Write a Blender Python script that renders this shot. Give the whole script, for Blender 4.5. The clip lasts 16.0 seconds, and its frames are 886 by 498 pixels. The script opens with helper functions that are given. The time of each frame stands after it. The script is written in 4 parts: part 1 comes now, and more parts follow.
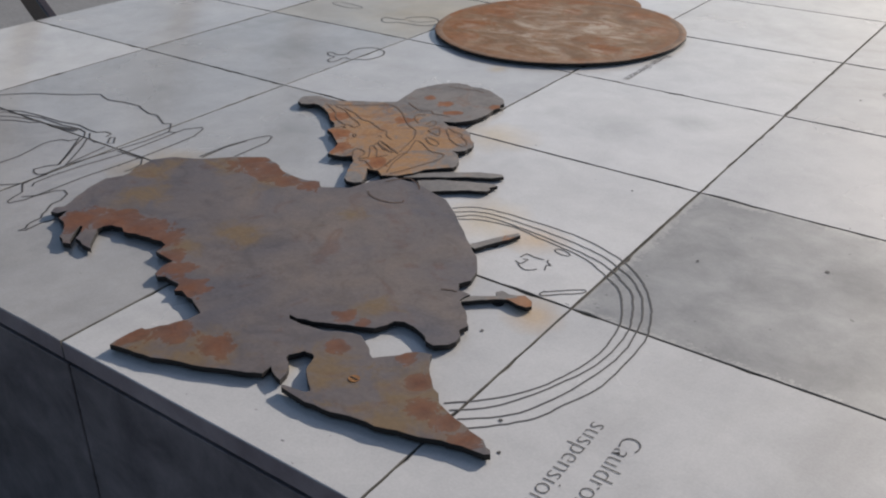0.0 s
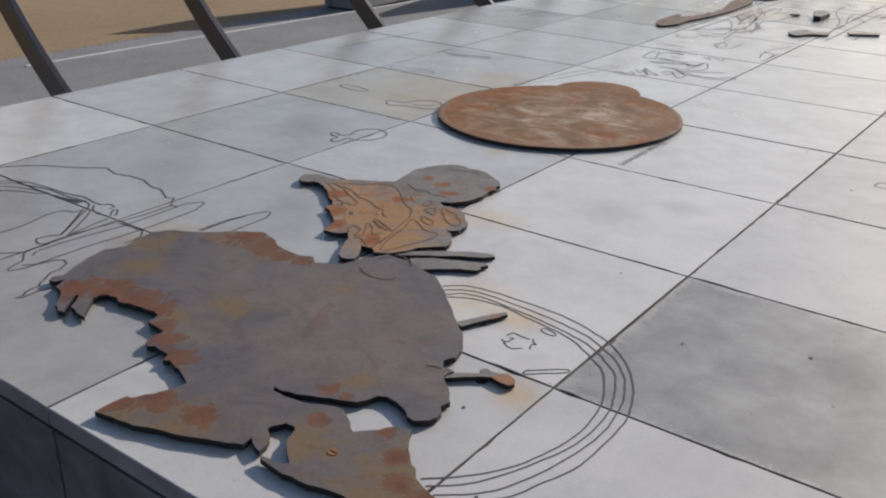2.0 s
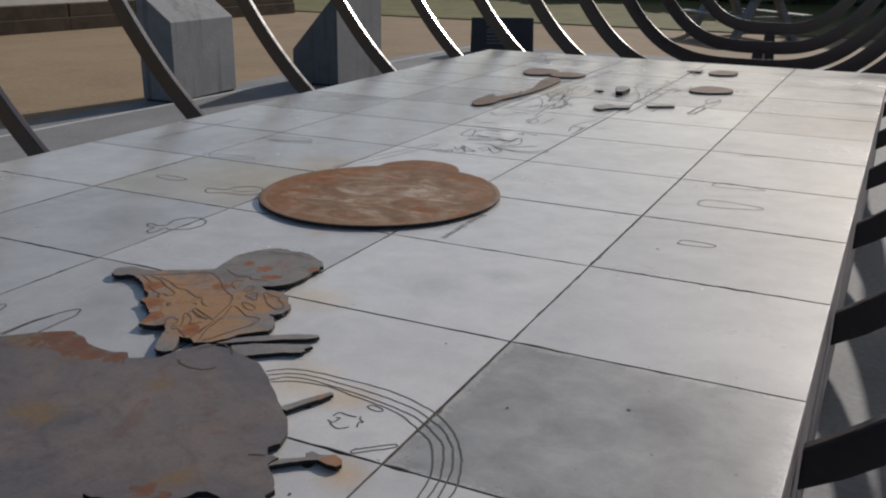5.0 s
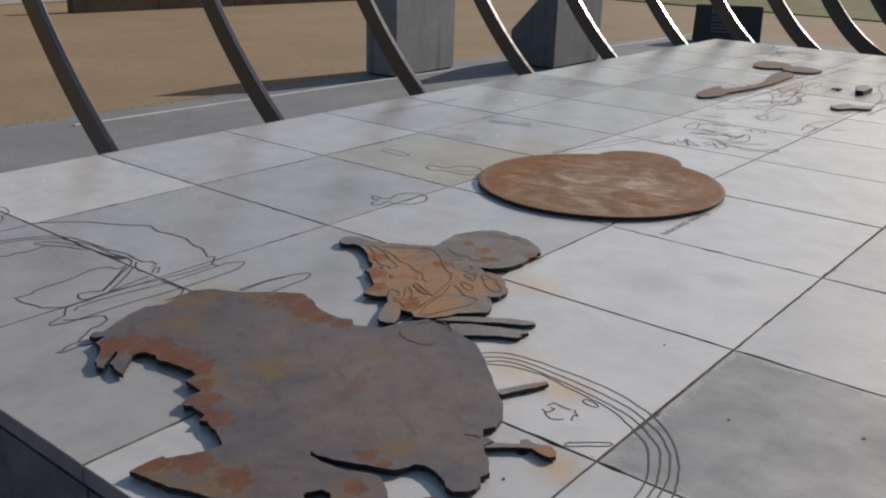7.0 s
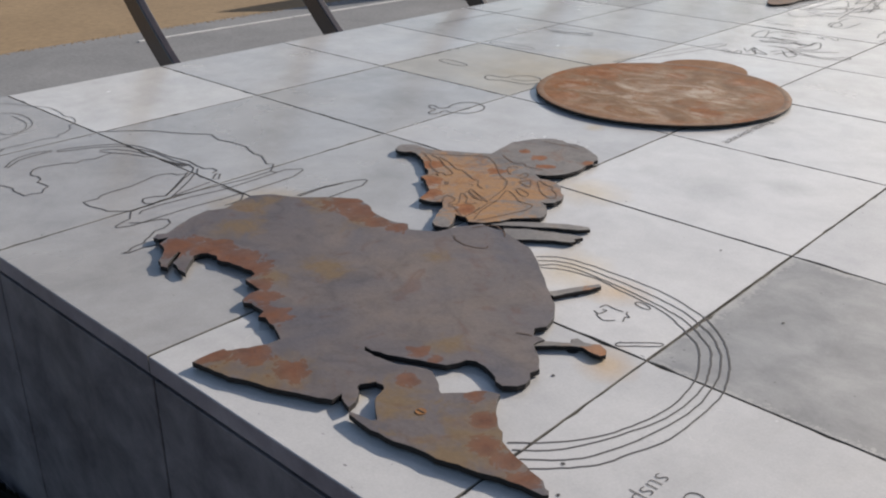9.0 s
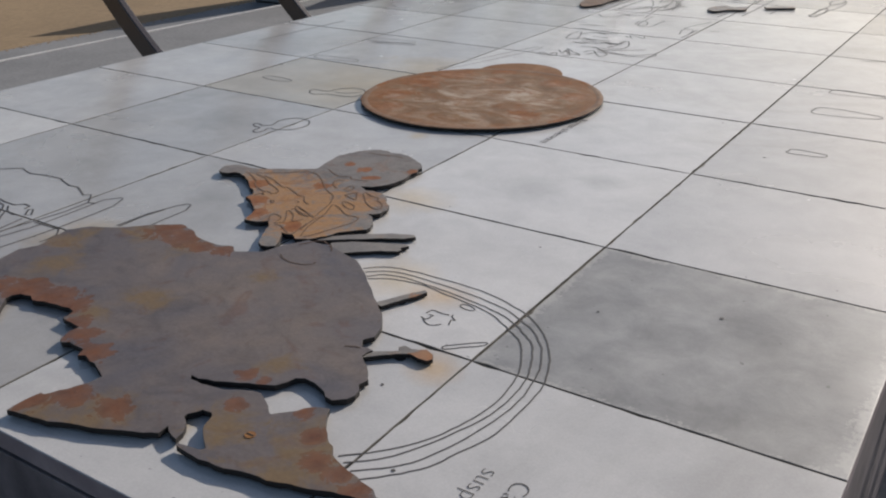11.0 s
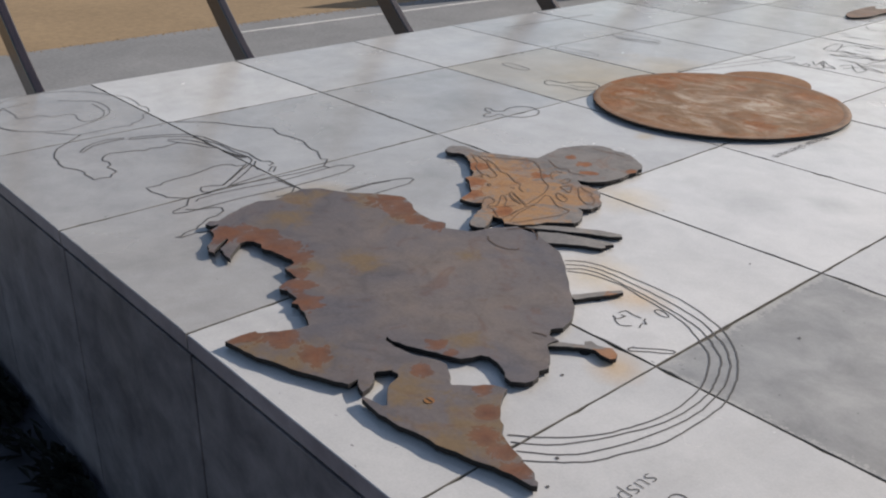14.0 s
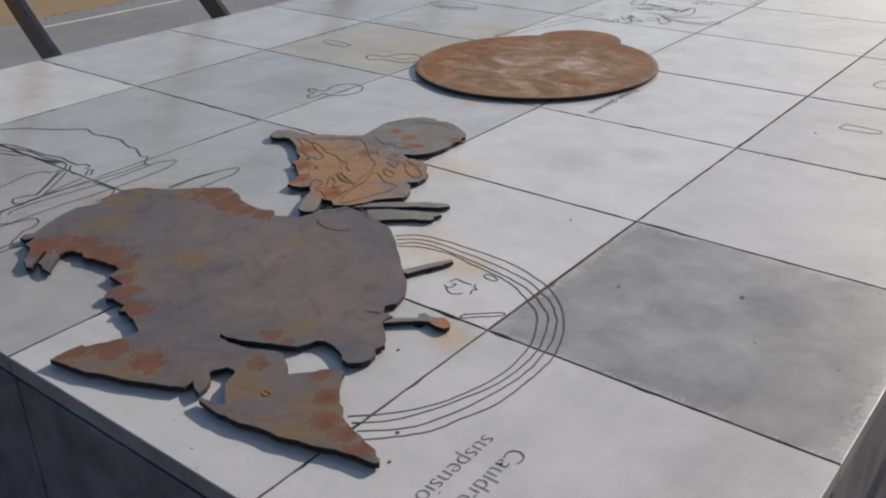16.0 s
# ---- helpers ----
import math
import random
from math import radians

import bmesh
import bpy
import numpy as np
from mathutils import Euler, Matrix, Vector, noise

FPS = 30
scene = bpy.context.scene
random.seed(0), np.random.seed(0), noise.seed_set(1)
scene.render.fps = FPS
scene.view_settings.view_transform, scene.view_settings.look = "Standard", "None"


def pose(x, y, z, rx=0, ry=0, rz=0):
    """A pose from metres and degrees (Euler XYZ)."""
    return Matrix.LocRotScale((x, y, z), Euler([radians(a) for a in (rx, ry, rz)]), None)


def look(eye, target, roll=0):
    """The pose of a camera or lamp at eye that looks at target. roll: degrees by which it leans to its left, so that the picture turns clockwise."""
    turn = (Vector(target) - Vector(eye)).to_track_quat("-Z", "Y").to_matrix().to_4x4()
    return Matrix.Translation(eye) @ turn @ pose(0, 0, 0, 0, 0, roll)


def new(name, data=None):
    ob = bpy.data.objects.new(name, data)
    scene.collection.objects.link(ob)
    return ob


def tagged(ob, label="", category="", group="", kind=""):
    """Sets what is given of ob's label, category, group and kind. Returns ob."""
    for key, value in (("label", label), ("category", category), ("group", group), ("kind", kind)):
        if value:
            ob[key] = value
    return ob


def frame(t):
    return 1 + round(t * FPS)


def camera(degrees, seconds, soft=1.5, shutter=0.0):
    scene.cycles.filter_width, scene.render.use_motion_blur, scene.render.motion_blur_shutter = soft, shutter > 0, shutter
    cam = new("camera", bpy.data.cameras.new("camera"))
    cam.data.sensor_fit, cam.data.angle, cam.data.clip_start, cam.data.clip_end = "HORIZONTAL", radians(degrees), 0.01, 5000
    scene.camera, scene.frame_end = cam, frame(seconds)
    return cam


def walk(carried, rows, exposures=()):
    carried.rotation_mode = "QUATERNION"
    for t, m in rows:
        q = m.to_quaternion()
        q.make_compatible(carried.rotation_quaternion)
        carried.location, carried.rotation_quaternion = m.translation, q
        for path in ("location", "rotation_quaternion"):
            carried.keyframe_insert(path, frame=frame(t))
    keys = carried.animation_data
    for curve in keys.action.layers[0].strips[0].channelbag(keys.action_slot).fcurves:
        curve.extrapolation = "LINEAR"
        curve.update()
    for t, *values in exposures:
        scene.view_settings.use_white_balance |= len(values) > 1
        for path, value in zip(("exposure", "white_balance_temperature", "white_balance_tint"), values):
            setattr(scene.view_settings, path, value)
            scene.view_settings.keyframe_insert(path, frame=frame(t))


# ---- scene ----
cam = camera(51.2, 16.0, soft=2.1)
PATH = [
    (0, (3.087, -0.637, 1.594), (2.066, 0.791, 0.637), -0.0),
    (0.5, (3.118, -0.636, 1.586), (2.069, 0.809, 0.685), 0.8),
    (1, (3.108, -0.629, 1.576), (2.052, 0.802, 0.661), 1.3),
    (1.5, (3.102, -0.628, 1.577), (2.017, 0.774, 0.651), 1.1),
    (2, (3.14, -0.635, 1.602), (2.054, 0.841, 0.801), 1.0),
    (2.5, (3.167, -0.644, 1.608), (2.106, 0.905, 0.917), 1.1),
    (3, (3.187, -0.643, 1.611), (2.181, 0.955, 0.951), 0.9),
    (3.5, (3.193, -0.637, 1.618), (2.258, 1.016, 0.991), 0.7),
    (4, (3.194, -0.624, 1.605), (2.318, 1.063, 0.984), 0.6),
    (4.2, (3.198, -0.609, 1.586), (2.374, 1.093, 0.933), 0.4),
    (6.3, (3.136, -0.622, 1.599), (2.221, 1.058, 1.015), 2.3),
    (6.5, (3.134, -0.631, 1.607), (2.142, 0.993, 0.993), 1.8),
    (7, (3.116, -0.634, 1.596), (1.94, 0.838, 0.924), 1.6),
    (7.5, (3.098, -0.649, 1.597), (1.778, 0.677, 0.889), 1.3),
    (8, (3.083, -0.657, 1.593), (1.659, 0.551, 0.876), 1.3),
    (8.5, (3.118, -0.646, 1.577), (1.747, 0.587, 0.803), 0.1),
    (9, (3.144, -0.639, 1.566), (1.912, 0.697, 0.734), 0.3),
    (9.5, (3.181, -0.64, 1.566), (2.041, 0.775, 0.734), 0.4),
    (10, (3.198, -0.643, 1.566), (2.155, 0.838, 0.719), -0.3),
    (10.2, (3.189, -0.638, 1.577), (2.215, 0.884, 0.721), -1.0),
    (12.3, (3.264, -0.605, 1.593), (2.136, 0.874, 0.857), 1.9),
    (12.5, (3.27, -0.608, 1.601), (2.097, 0.832, 0.858), 1.9),
    (13, (3.27, -0.619, 1.6), (1.993, 0.71, 0.823), 1.7),
    (13.5, (3.266, -0.625, 1.6), (1.954, 0.648, 0.79), 1.8),
    (14, (3.269, -0.616, 1.601), (1.916, 0.596, 0.764), 0.9),
    (14.5, (3.269, -0.618, 1.599), (1.912, 0.579, 0.747), 1.1),
    (15, (3.284, -0.604, 1.608), (1.95, 0.609, 0.743), -0.5),
    (15.5, (3.305, -0.59, 1.616), (2.052, 0.692, 0.73), -1.3),
    (16, (3.317, -0.583, 1.625), (2.206, 0.821, 0.731), -1.1),
]
EXPOSURES = [(0.0, 0.04, 6560, 10.8), (1.5, 0.08, 6560, 10.8), (2.0, 0.07, 6540, 10.7), (2.5, -0.03, 6520, 10.6), (3.0, -0.11, 6510, 10.5), (4.0, -0.30, 6480, 10.4), (6.5, -0.36, 6500, 10.5), (7.0, -0.12, 6600, 10.7), (8.0, 0.29, 6720, 10.8),
             (9.0, 0.29, 6680, 10.8), (10.0, 0.03, 6600, 10.8), (12.5, -0.02, 6650, 10.8), (13.0, 0.13, 6660, 10.7), (14.5, 0.32, 6700, 10.6), (15.5, 0.25, 6620, 10.6), (16.0, 0.04, 6580, 10.6)]
walk(cam, [(t, look(*p)) for t, *p in PATH], EXPOSURES)

# ---- light ----
SUN_AZ, SUN_EL = radians(11.0), radians(25.0)
world = bpy.data.worlds.new("sky")
scene.world = world
world.use_nodes = True
wn = world.node_tree
sky = wn.nodes.new("ShaderNodeTexSky")
sky.sky_type, sky.sun_disc = "NISHITA", False
sky.sun_elevation, sky.sun_rotation = SUN_EL, SUN_AZ
sky.air_density, sky.dust_density = 1.0, 1.6
sky.ozone_density = 1.2
bg = wn.nodes["Background"]
bg.inputs["Strength"].default_value = 0.097
wn.links.new(sky.outputs[0], bg.inputs["Color"])
sun = new("sun", bpy.data.lights.new("sun", "SUN"))
sun.data.energy, sun.data.angle, sun.data.color = 4.75, radians(0.6), (1.0, 0.940, 0.872)
sun.matrix_world = look((math.sin(SUN_AZ) * math.cos(SUN_EL), math.cos(SUN_AZ) * math.cos(SUN_EL), math.sin(SUN_EL)), (0, 0, 0))
scene.view_settings.exposure = 0.0

# ---- materials ----
def nodes_of(name):
    m = bpy.data.materials.new(name)
    m.use_nodes = True
    nt = m.node_tree
    return m, nt, nt.nodes["Principled BSDF"]


def noise_tex(nt, vec, scale, detail=6.0, rough=0.6, warp=0.0):
    n = nt.nodes.new("ShaderNodeTexNoise")
    n.inputs["Scale"].default_value, n.inputs["Detail"].default_value = scale, detail
    n.inputs["Roughness"].default_value, n.inputs["Distortion"].default_value = rough, warp
    nt.links.new(vec, n.inputs["Vector"])
    return n.outputs["Fac"]


def ramp(nt, fac, *stops):
    r = nt.nodes.new("ShaderNodeValToRGB")
    e = r.color_ramp.elements
    while len(e) < len(stops):
        e.new(0.5)
    for k, (at, c) in enumerate(stops):
        e[k].position, e[k].color = at, (*c, 1) if isinstance(c, tuple) else (c, c, c, 1)
    nt.links.new(fac, r.inputs[0])
    return r.outputs[0]


def mix(nt, fac, a, b, how="MIX"):
    m = nt.nodes.new("ShaderNodeMix")
    m.data_type, m.blend_type = "RGBA", how
    for sock, v in ((m.inputs["Factor"], fac), (m.inputs["A"], a), (m.inputs["B"], b)):
        if isinstance(v, bpy.types.NodeSocket):
            nt.links.new(v, sock)
        elif isinstance(v, tuple):
            sock.default_value = (*v, 1)
        else:
            sock.default_value = v
    return m.outputs["Result"]


def math_node(nt, op, a, b):
    m = nt.nodes.new("ShaderNodeMath")
    m.operation = op
    for sock, v in zip(m.inputs, (a, b)):
        if isinstance(v, bpy.types.NodeSocket):
            nt.links.new(v, sock)
        else:
            sock.default_value = v
    return m.outputs[0]


def bump(nt, bsdf, height, strength, distance):
    b = nt.nodes.new("ShaderNodeBump")
    b.inputs["Strength"].default_value, b.inputs["Distance"].default_value = strength, distance
    nt.links.new(height, b.inputs["Height"])
    nt.links.new(b.outputs[0], bsdf.inputs["Normal"])


def place_of(nt):
    return nt.nodes.new("ShaderNodeNewGeometry").outputs["Position"]


def random_of(nt):
    return nt.nodes.new("ShaderNodeObjectInfo").outputs["Random"]


def cast_stone(name, low, high, speck=0.0, rough=(0.3, 0.5), vary=0.12, stains=()):
    """Pale polished cast stone: cloudy tone, faint stains, fine grain, each piece a little lighter or darker."""
    m, nt, b = nodes_of(name)
    p = place_of(nt)
    cloud = noise_tex(nt, p, 8, 9, 0.66, 0.3)
    col = ramp(nt, cloud, (0.34, low), (0.66, high))
    stain = ramp(nt, noise_tex(nt, p, 1.1, 7, 0.65, 1.2), (0.5, 1.0), (0.72, (0.86, 0.85, 0.83)))
    col = mix(nt, 1.0, col, stain, "MULTIPLY")
    grain = noise_tex(nt, p, 240, 3, 0.7)
    col = mix(nt, 1.0, col, ramp(nt, grain, (0.3, 0.93), (0.7, 1.04)), "MULTIPLY")
    pits = ramp(nt, noise_tex(nt, p, 55, 2, 0.5), (0.20 + speck, 0.5), (0.235 + speck, 1.0))
    col = mix(nt, 1.0, col, pits, "MULTIPLY")
    for (x, y), size, tint in stains:
        d = nt.nodes.new("ShaderNodeVectorMath")
        d.operation = "DISTANCE"
        nt.links.new(p, d.inputs[0])
        d.inputs[1].default_value = (x, y, 0.72)
        edge = math_node(nt, "ADD", math_node(nt, "DIVIDE", d.outputs["Value"], size), math_node(nt, "MULTIPLY", noise_tex(nt, p, 6, 6, 0.6, 0.6), 0.8))
        col = mix(nt, ramp(nt, edge, (0.5, 1.0), (1.4, 0.0)), col, mix(nt, 1.0, col, tint, "MULTIPLY"))
    tone = ramp(nt, random_of(nt), (0.0, 1.0 - vary), (1.0, 1.0))
    col = mix(nt, 1.0, col, tone, "MULTIPLY")
    nt.links.new(col, b.inputs["Base Color"])
    rr = ramp(nt, noise_tex(nt, p, 2.5, 4, 0.5), (0.3, rough[0]), (0.7, rough[1]))
    nt.links.new(rr, b.inputs["Roughness"])
    bump(nt, b, grain, 0.10, 0.0008)
    return m


def rusty_steel(name, steel, rust, amount, spots=(), streak=False, rough=0.5, ring=None, haze=(), haze_tone=(0.17, 0.110, 0.052)):
    """Weathered steel sheet with drifting rust, and rust patches of given places and sizes."""
    m, nt, b = nodes_of(name)
    p = place_of(nt)
    base = ramp(nt, noise_tex(nt, p, 4.5, 7, 0.62, 1.0), (0.32, steel[0]), (0.68, steel[1]))
    smudge = ramp(nt, noise_tex(nt, p, 11, 7, 0.7, 1.4), (0.34, 0.76), (0.52, 1.0), (0.75, 1.12))
    base = mix(nt, 1.0, base, smudge, "MULTIPLY")
    drift = noise_tex(nt, p, 9, 8, 0.62, 1.5)
    total = ramp(nt, drift, (0.58 - amount, 0.0), (0.86 - amount, 0.7))
    fray = math_node(nt, "ADD", math_node(nt, "MULTIPLY", noise_tex(nt, p, 16, 8, 0.68, 1.2), 1.1), math_node(nt, "MULTIPLY", noise_tex(nt, p, 70, 4, 0.7), 0.22))
    for (x, y, z), size in spots:
        d = nt.nodes.new("ShaderNodeVectorMath")
        d.operation = "DISTANCE"
        nt.links.new(p, d.inputs[0])
        d.inputs[1].default_value = (x, y, z)
        edge = math_node(nt, "ADD", math_node(nt, "DIVIDE", d.outputs["Value"], size), fray)
        total = mix(nt, 1.0, total, ramp(nt, edge, (0.68, 1.0), (1.05, 0.70), (1.35, 0.35), (1.95, 0.0)), "LIGHTEN")
    if ring:
        d = nt.nodes.new("ShaderNodeVectorMath")
        d.operation = "DISTANCE"
        nt.links.new(p, d.inputs[0])
        d.inputs[1].default_value = ring[0]
        edge = math_node(nt, "ADD", math_node(nt, "DIVIDE", d.outputs["Value"], ring[1]), math_node(nt, "MULTIPLY", fray, 0.16))
        total = mix(nt, 1.0, total, ramp(nt, edge, (0.94, 0.0), (1.12, 0.45)), "LIGHTEN")
    rc = ramp(nt, noise_tex(nt, p, 30, 7, 0.72, 0.6), (0.3, rust[0]), (0.7, rust[1]))
    for (x, y, z), size in haze:
        d = nt.nodes.new("ShaderNodeVectorMath")
        d.operation = "DISTANCE"
        nt.links.new(p, d.inputs[0])
        d.inputs[1].default_value = (x, y, z)
        edge = math_node(nt, "ADD", math_node(nt, "DIVIDE", d.outputs["Value"], size), fray)
        base = mix(nt, ramp(nt, edge, (0.7, 0.9), (1.9, 0.0)), base, haze_tone)
    col = mix(nt, total, base, rc)
    if streak:
        s = nt.nodes.new("ShaderNodeMapping")
        s.inputs["Rotation"].default_value = (0, 0, -0.66)
        s.inputs["Scale"].default_value = (2.7, 4.6, 1)
        nt.links.new(p, s.inputs["Vector"])
        pale = ramp(nt, noise_tex(nt, s.outputs[0], 1.9, 10, 0.69, 1.9), (0.41, 0.0), (0.59, 0.95))
        blot = ramp(nt, noise_tex(nt, p, 4.5, 6, 0.6, 0.8), (0.40, 0.12), (0.58, 1.0))
        pale = math_node(nt, "MULTIPLY", pale, blot)
        if ring:
            d = nt.nodes.new("ShaderNodeVectorMath")
            d.operation = "DISTANCE"
            nt.links.new(p, d.inputs[0])
            d.inputs[1].default_value = (ring[0][0] + 0.03, ring[0][1] - 0.02, ring[0][2])
            pale = math_node(nt, "MULTIPLY", pale, ramp(nt, math_node(nt, "ADD", d.outputs["Value"], math_node(nt, "MULTIPLY", fray, 0.12)), (0.30, 1.0), (0.50, 0.12)))
        col = mix(nt, pale, col, streak)
    fine = noise_tex(nt, p, 120, 4, 0.7)
    col = mix(nt, 1.0, col, ramp(nt, fine, (0.3, 0.84), (0.7, 1.10)), "MULTIPLY")
    nt.links.new(col, b.inputs["Base Color"])
    b.inputs["Metallic"].default_value = 0.1
    nt.links.new(ramp(nt, total, (0.0, rough), (1.0, 0.85)), b.inputs["Roughness"])
    bump(nt, b, noise_tex(nt, p, 60, 6, 0.7), 0.3, 0.002)
    return m


def plain(name, a, b_, scale, rough, metal=0.0, bumpy=0.1, depth=0.002):
    m, nt, b = nodes_of(name)
    p = place_of(nt)
    big = ramp(nt, noise_tex(nt, p, scale, 7, 0.65, 0.5), (0.3, a), (0.7, b_))
    fine = noise_tex(nt, p, scale * 24, 4, 0.7)
    col = mix(nt, 1.0, big, ramp(nt, fine, (0.3, 0.8), (0.7, 1.12)), "MULTIPLY")
    nt.links.new(col, b.inputs["Base Color"])
    b.inputs["Roughness"].default_value, b.inputs["Metallic"].default_value = rough, metal
    bump(nt, b, fine, bumpy, depth)
    return m


SMUDGE = (0.84, 0.84, 0.835)
OCHRE, RUSTY = (1.0, 0.88, 0.70), (1.0, 0.80, 0.58)
def worn_border(material, x0, y0, x1, y1, colour):
    """Pale crumbled grit along the four edges of one tile."""
    nt = material.node_tree
    b = nt.nodes["Principled BSDF"]
    p = place_of(nt)
    xyz = nt.nodes.new("ShaderNodeSeparateXYZ")
    nt.links.new(p, xyz.inputs[0])
    gaps = [math_node(nt, "SUBTRACT", xyz.outputs[0], x0), math_node(nt, "SUBTRACT", x1, xyz.outputs[0]),
            math_node(nt, "SUBTRACT", xyz.outputs[1], y0), math_node(nt, "SUBTRACT", y1, xyz.outputs[1])]
    near = math_node(nt, "MINIMUM", math_node(nt, "MINIMUM", gaps[0], gaps[1]), math_node(nt, "MINIMUM", gaps[2], gaps[3]))
    edge = math_node(nt, "ADD", math_node(nt, "MULTIPLY", near, 10.0), math_node(nt, "ADD", noise_tex(nt, p, 9, 6, 0.65), math_node(nt, "MULTIPLY", noise_tex(nt, p, 130, 3, 0.7), 0.7)))
    was = b.inputs["Base Color"].links[0].from_socket
    nt.links.new(mix(nt, ramp(nt, edge, (0.72, 0.85), (0.95, 0.4), (1.7, 0.0)), was, colour), b.inputs["Base Color"])


TILE = cast_stone("pale_cast_stone", (0.455, 0.443, 0.431), (0.535, 0.520, 0.504), rough=(0.15, 0.29), vary=0.14,
                  stains=[((2.28, 0.81), 0.13, RUSTY), ((2.43, 0.56), 0.12, RUSTY), ((1.92, 1.22), 0.20, OCHRE), 
                          ((0.95, 1.50), 0.42, SMUDGE), ((1.22, 0.98), 0.40, SMUDGE), ((0.35, 2.6), 0.5, SMUDGE), ((1.10, 2.50), 0.45, OCHRE), ((1.27, 4.9), 0.60, OCHRE), ((2.15, 0.84), 0.20, OCHRE), ((2.17, 0.20), 0.06, OCHRE), ((1.62, 1.70), 0.08, OCHRE)])
GREY_TILE = cast_stone("grey_cast_stone", (0.185, 0.184, 0.186), (0.310, 0.307, 0.302), speck=0.03, rough=(0.3, 0.5), vary=0.0)
DULL_TILE = cast_stone("dull_cast_stone", (0.328, 0.314, 0.300), (0.400, 0.384, 0.366), rough=(0.17, 0.30), vary=0.10,
                       stains=[((1.33, 0.57), 0.13, OCHRE), ((1.42, 0.62), 0.10, OCHRE)])
MID_TILE = cast_stone("mid_cast_stone", (0.355, 0.346, 0.334), (0.425, 0.414, 0.400), rough=(0.15, 0.32), vary=0.06,
                      stains=[((1.36, 0.66), 0.15, OCHRE), ((1.45, 0.98), 0.18, SMUDGE), ((0.95, 0.95), 0.25, SMUDGE), ((0.95, 1.50), 0.32, SMUDGE)])
# Whiter near tiles; on the far tiles this paleness stands for sky sheen.
WHITE_SHEEN_TILE = cast_stone("white_and_sheen_cast_stone", (0.55, 0.531, 0.512), (0.64, 0.621, 0.597), rough=(0.15, 0.29), vary=0.06,
                        stains=[((2.14, 1.46), 0.20, SMUDGE), ((2.02, 2.05), 0.14, SMUDGE), ((2.28, 1.62), 0.12, SMUDGE), ((2.28, 0.81), 0.13, RUSTY), ((2.43, 0.56), 0.12, RUSTY), ((1.92, 1.22), 0.20, OCHRE), ((2.15, 0.84), 0.20, OCHRE), ((2.17, 0.20), 0.06, OCHRE)])
OCHRE_TILE = cast_stone("ochre_stained_cast_stone", (0.355, 0.338, 0.302), (0.440, 0.419, 0.376), rough=(0.26, 0.42), vary=0.0,
                        stains=[((1.12, 2.15), 0.62, (1.0, 0.90, 0.74))])
for stone in (TILE, WHITE_SHEEN_TILE, DULL_TILE, MID_TILE, OCHRE_TILE):
    stone.node_tree.nodes["Principled BSDF"].inputs["Specular IOR Level"].default_value = 1.0
# Tile stone made darker and purpler: the outer sides' shade is in the colour.
LIP = cast_stone("shaded_tile_edge", (0.198, 0.160, 0.174), (0.345, 0.288, 0.302), rough=(0.4, 0.6), vary=0.1)
worn_border(GREY_TILE, 2.467, 0.620, 3.107, 1.213, (0.40, 0.385, 0.365))
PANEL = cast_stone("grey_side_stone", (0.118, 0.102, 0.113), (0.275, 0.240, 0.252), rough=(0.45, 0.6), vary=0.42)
JOINT = plain("dark_joint", (0.11, 0.103, 0.093), (0.27, 0.255, 0.232), 9, 0.9)
GROOVE = plain("dark_engraving", (0.035, 0.034, 0.036), (0.075, 0.07, 0.07), 30, 0.8)
SOFT_GROOVE = plain("weathered_engraving", (0.064, 0.062, 0.064), (0.13, 0.127, 0.123), 12, 0.8)
TAN_LINE = plain("brown_chasing", (0.085, 0.045, 0.025), (0.16, 0.09, 0.05), 30, 0.8)
RUST_LINE = plain("rusted_engraving", (0.045, 0.026, 0.018), (0.10, 0.05, 0.03), 30, 0.8)
PLATE = rusty_steel("grey_brown_steel", ((0.092, 0.085, 0.096), (0.172, 0.135, 0.114)), ((0.080, 0.028, 0.015), (0.165, 0.060, 0.026)), 0.015,
                    [((1.482, 0.321, 0.734), 0.14), ((1.550, 0.352, 0.734), 0.15), ((1.635, 0.360, 0.734), 0.15), ((1.689, 0.357, 0.734), 0.13),
                     ((1.763, 0.316, 0.734), 0.10), ((1.811, 0.291, 0.734), 0.10), ((1.880, 0.262, 0.734), 0.12), ((1.557, 0.735, 0.734), 0.16), ((1.623, 0.724, 0.734), 0.15),
                     ((1.696, 0.702, 0.734), 0.10), ((1.759, 0.715, 0.734), 0.08), ((1.921, 0.105, 0.734), 0.10), ((1.966, 0.150, 0.734), 0.11), ((2.059, 0.164, 0.734), 0.10),
                     ((2.172, 0.352, 0.734), 0.06), ((2.213, 0.356, 0.734), 0.05), ((2.222, 0.279, 0.734), 0.06), ((2.330, 0.318, 0.734), 0.06), ((2.390, 0.275, 0.734), 0.06),
                     ((2.434, 0.227, 0.734), 0.08), ((2.476, 0.222, 0.734), 0.08), ((2.526, 0.208, 0.734), 0.08)],
                    haze=[((2.44, 0.22, 0.734), 0.40), ((2.25, 0.22, 0.734), 0.22), ((2.05, 0.14, 0.734), 0.24), ((1.95, 0.10, 0.734), 0.20), ((1.42, 0.58, 0.734), 0.22), ((1.52, 0.70, 0.734), 0.26), ((1.68, 0.69, 0.734), 0.20), ((2.20, 0.40, 0.734), 0.14), ((1.75, 0.36, 0.734), 0.16), ((1.80, 0.46, 0.734), 0.20), ((1.50, 0.46, 0.734), 0.20), ((1.93, 0.66, 0.734), 0.13)])
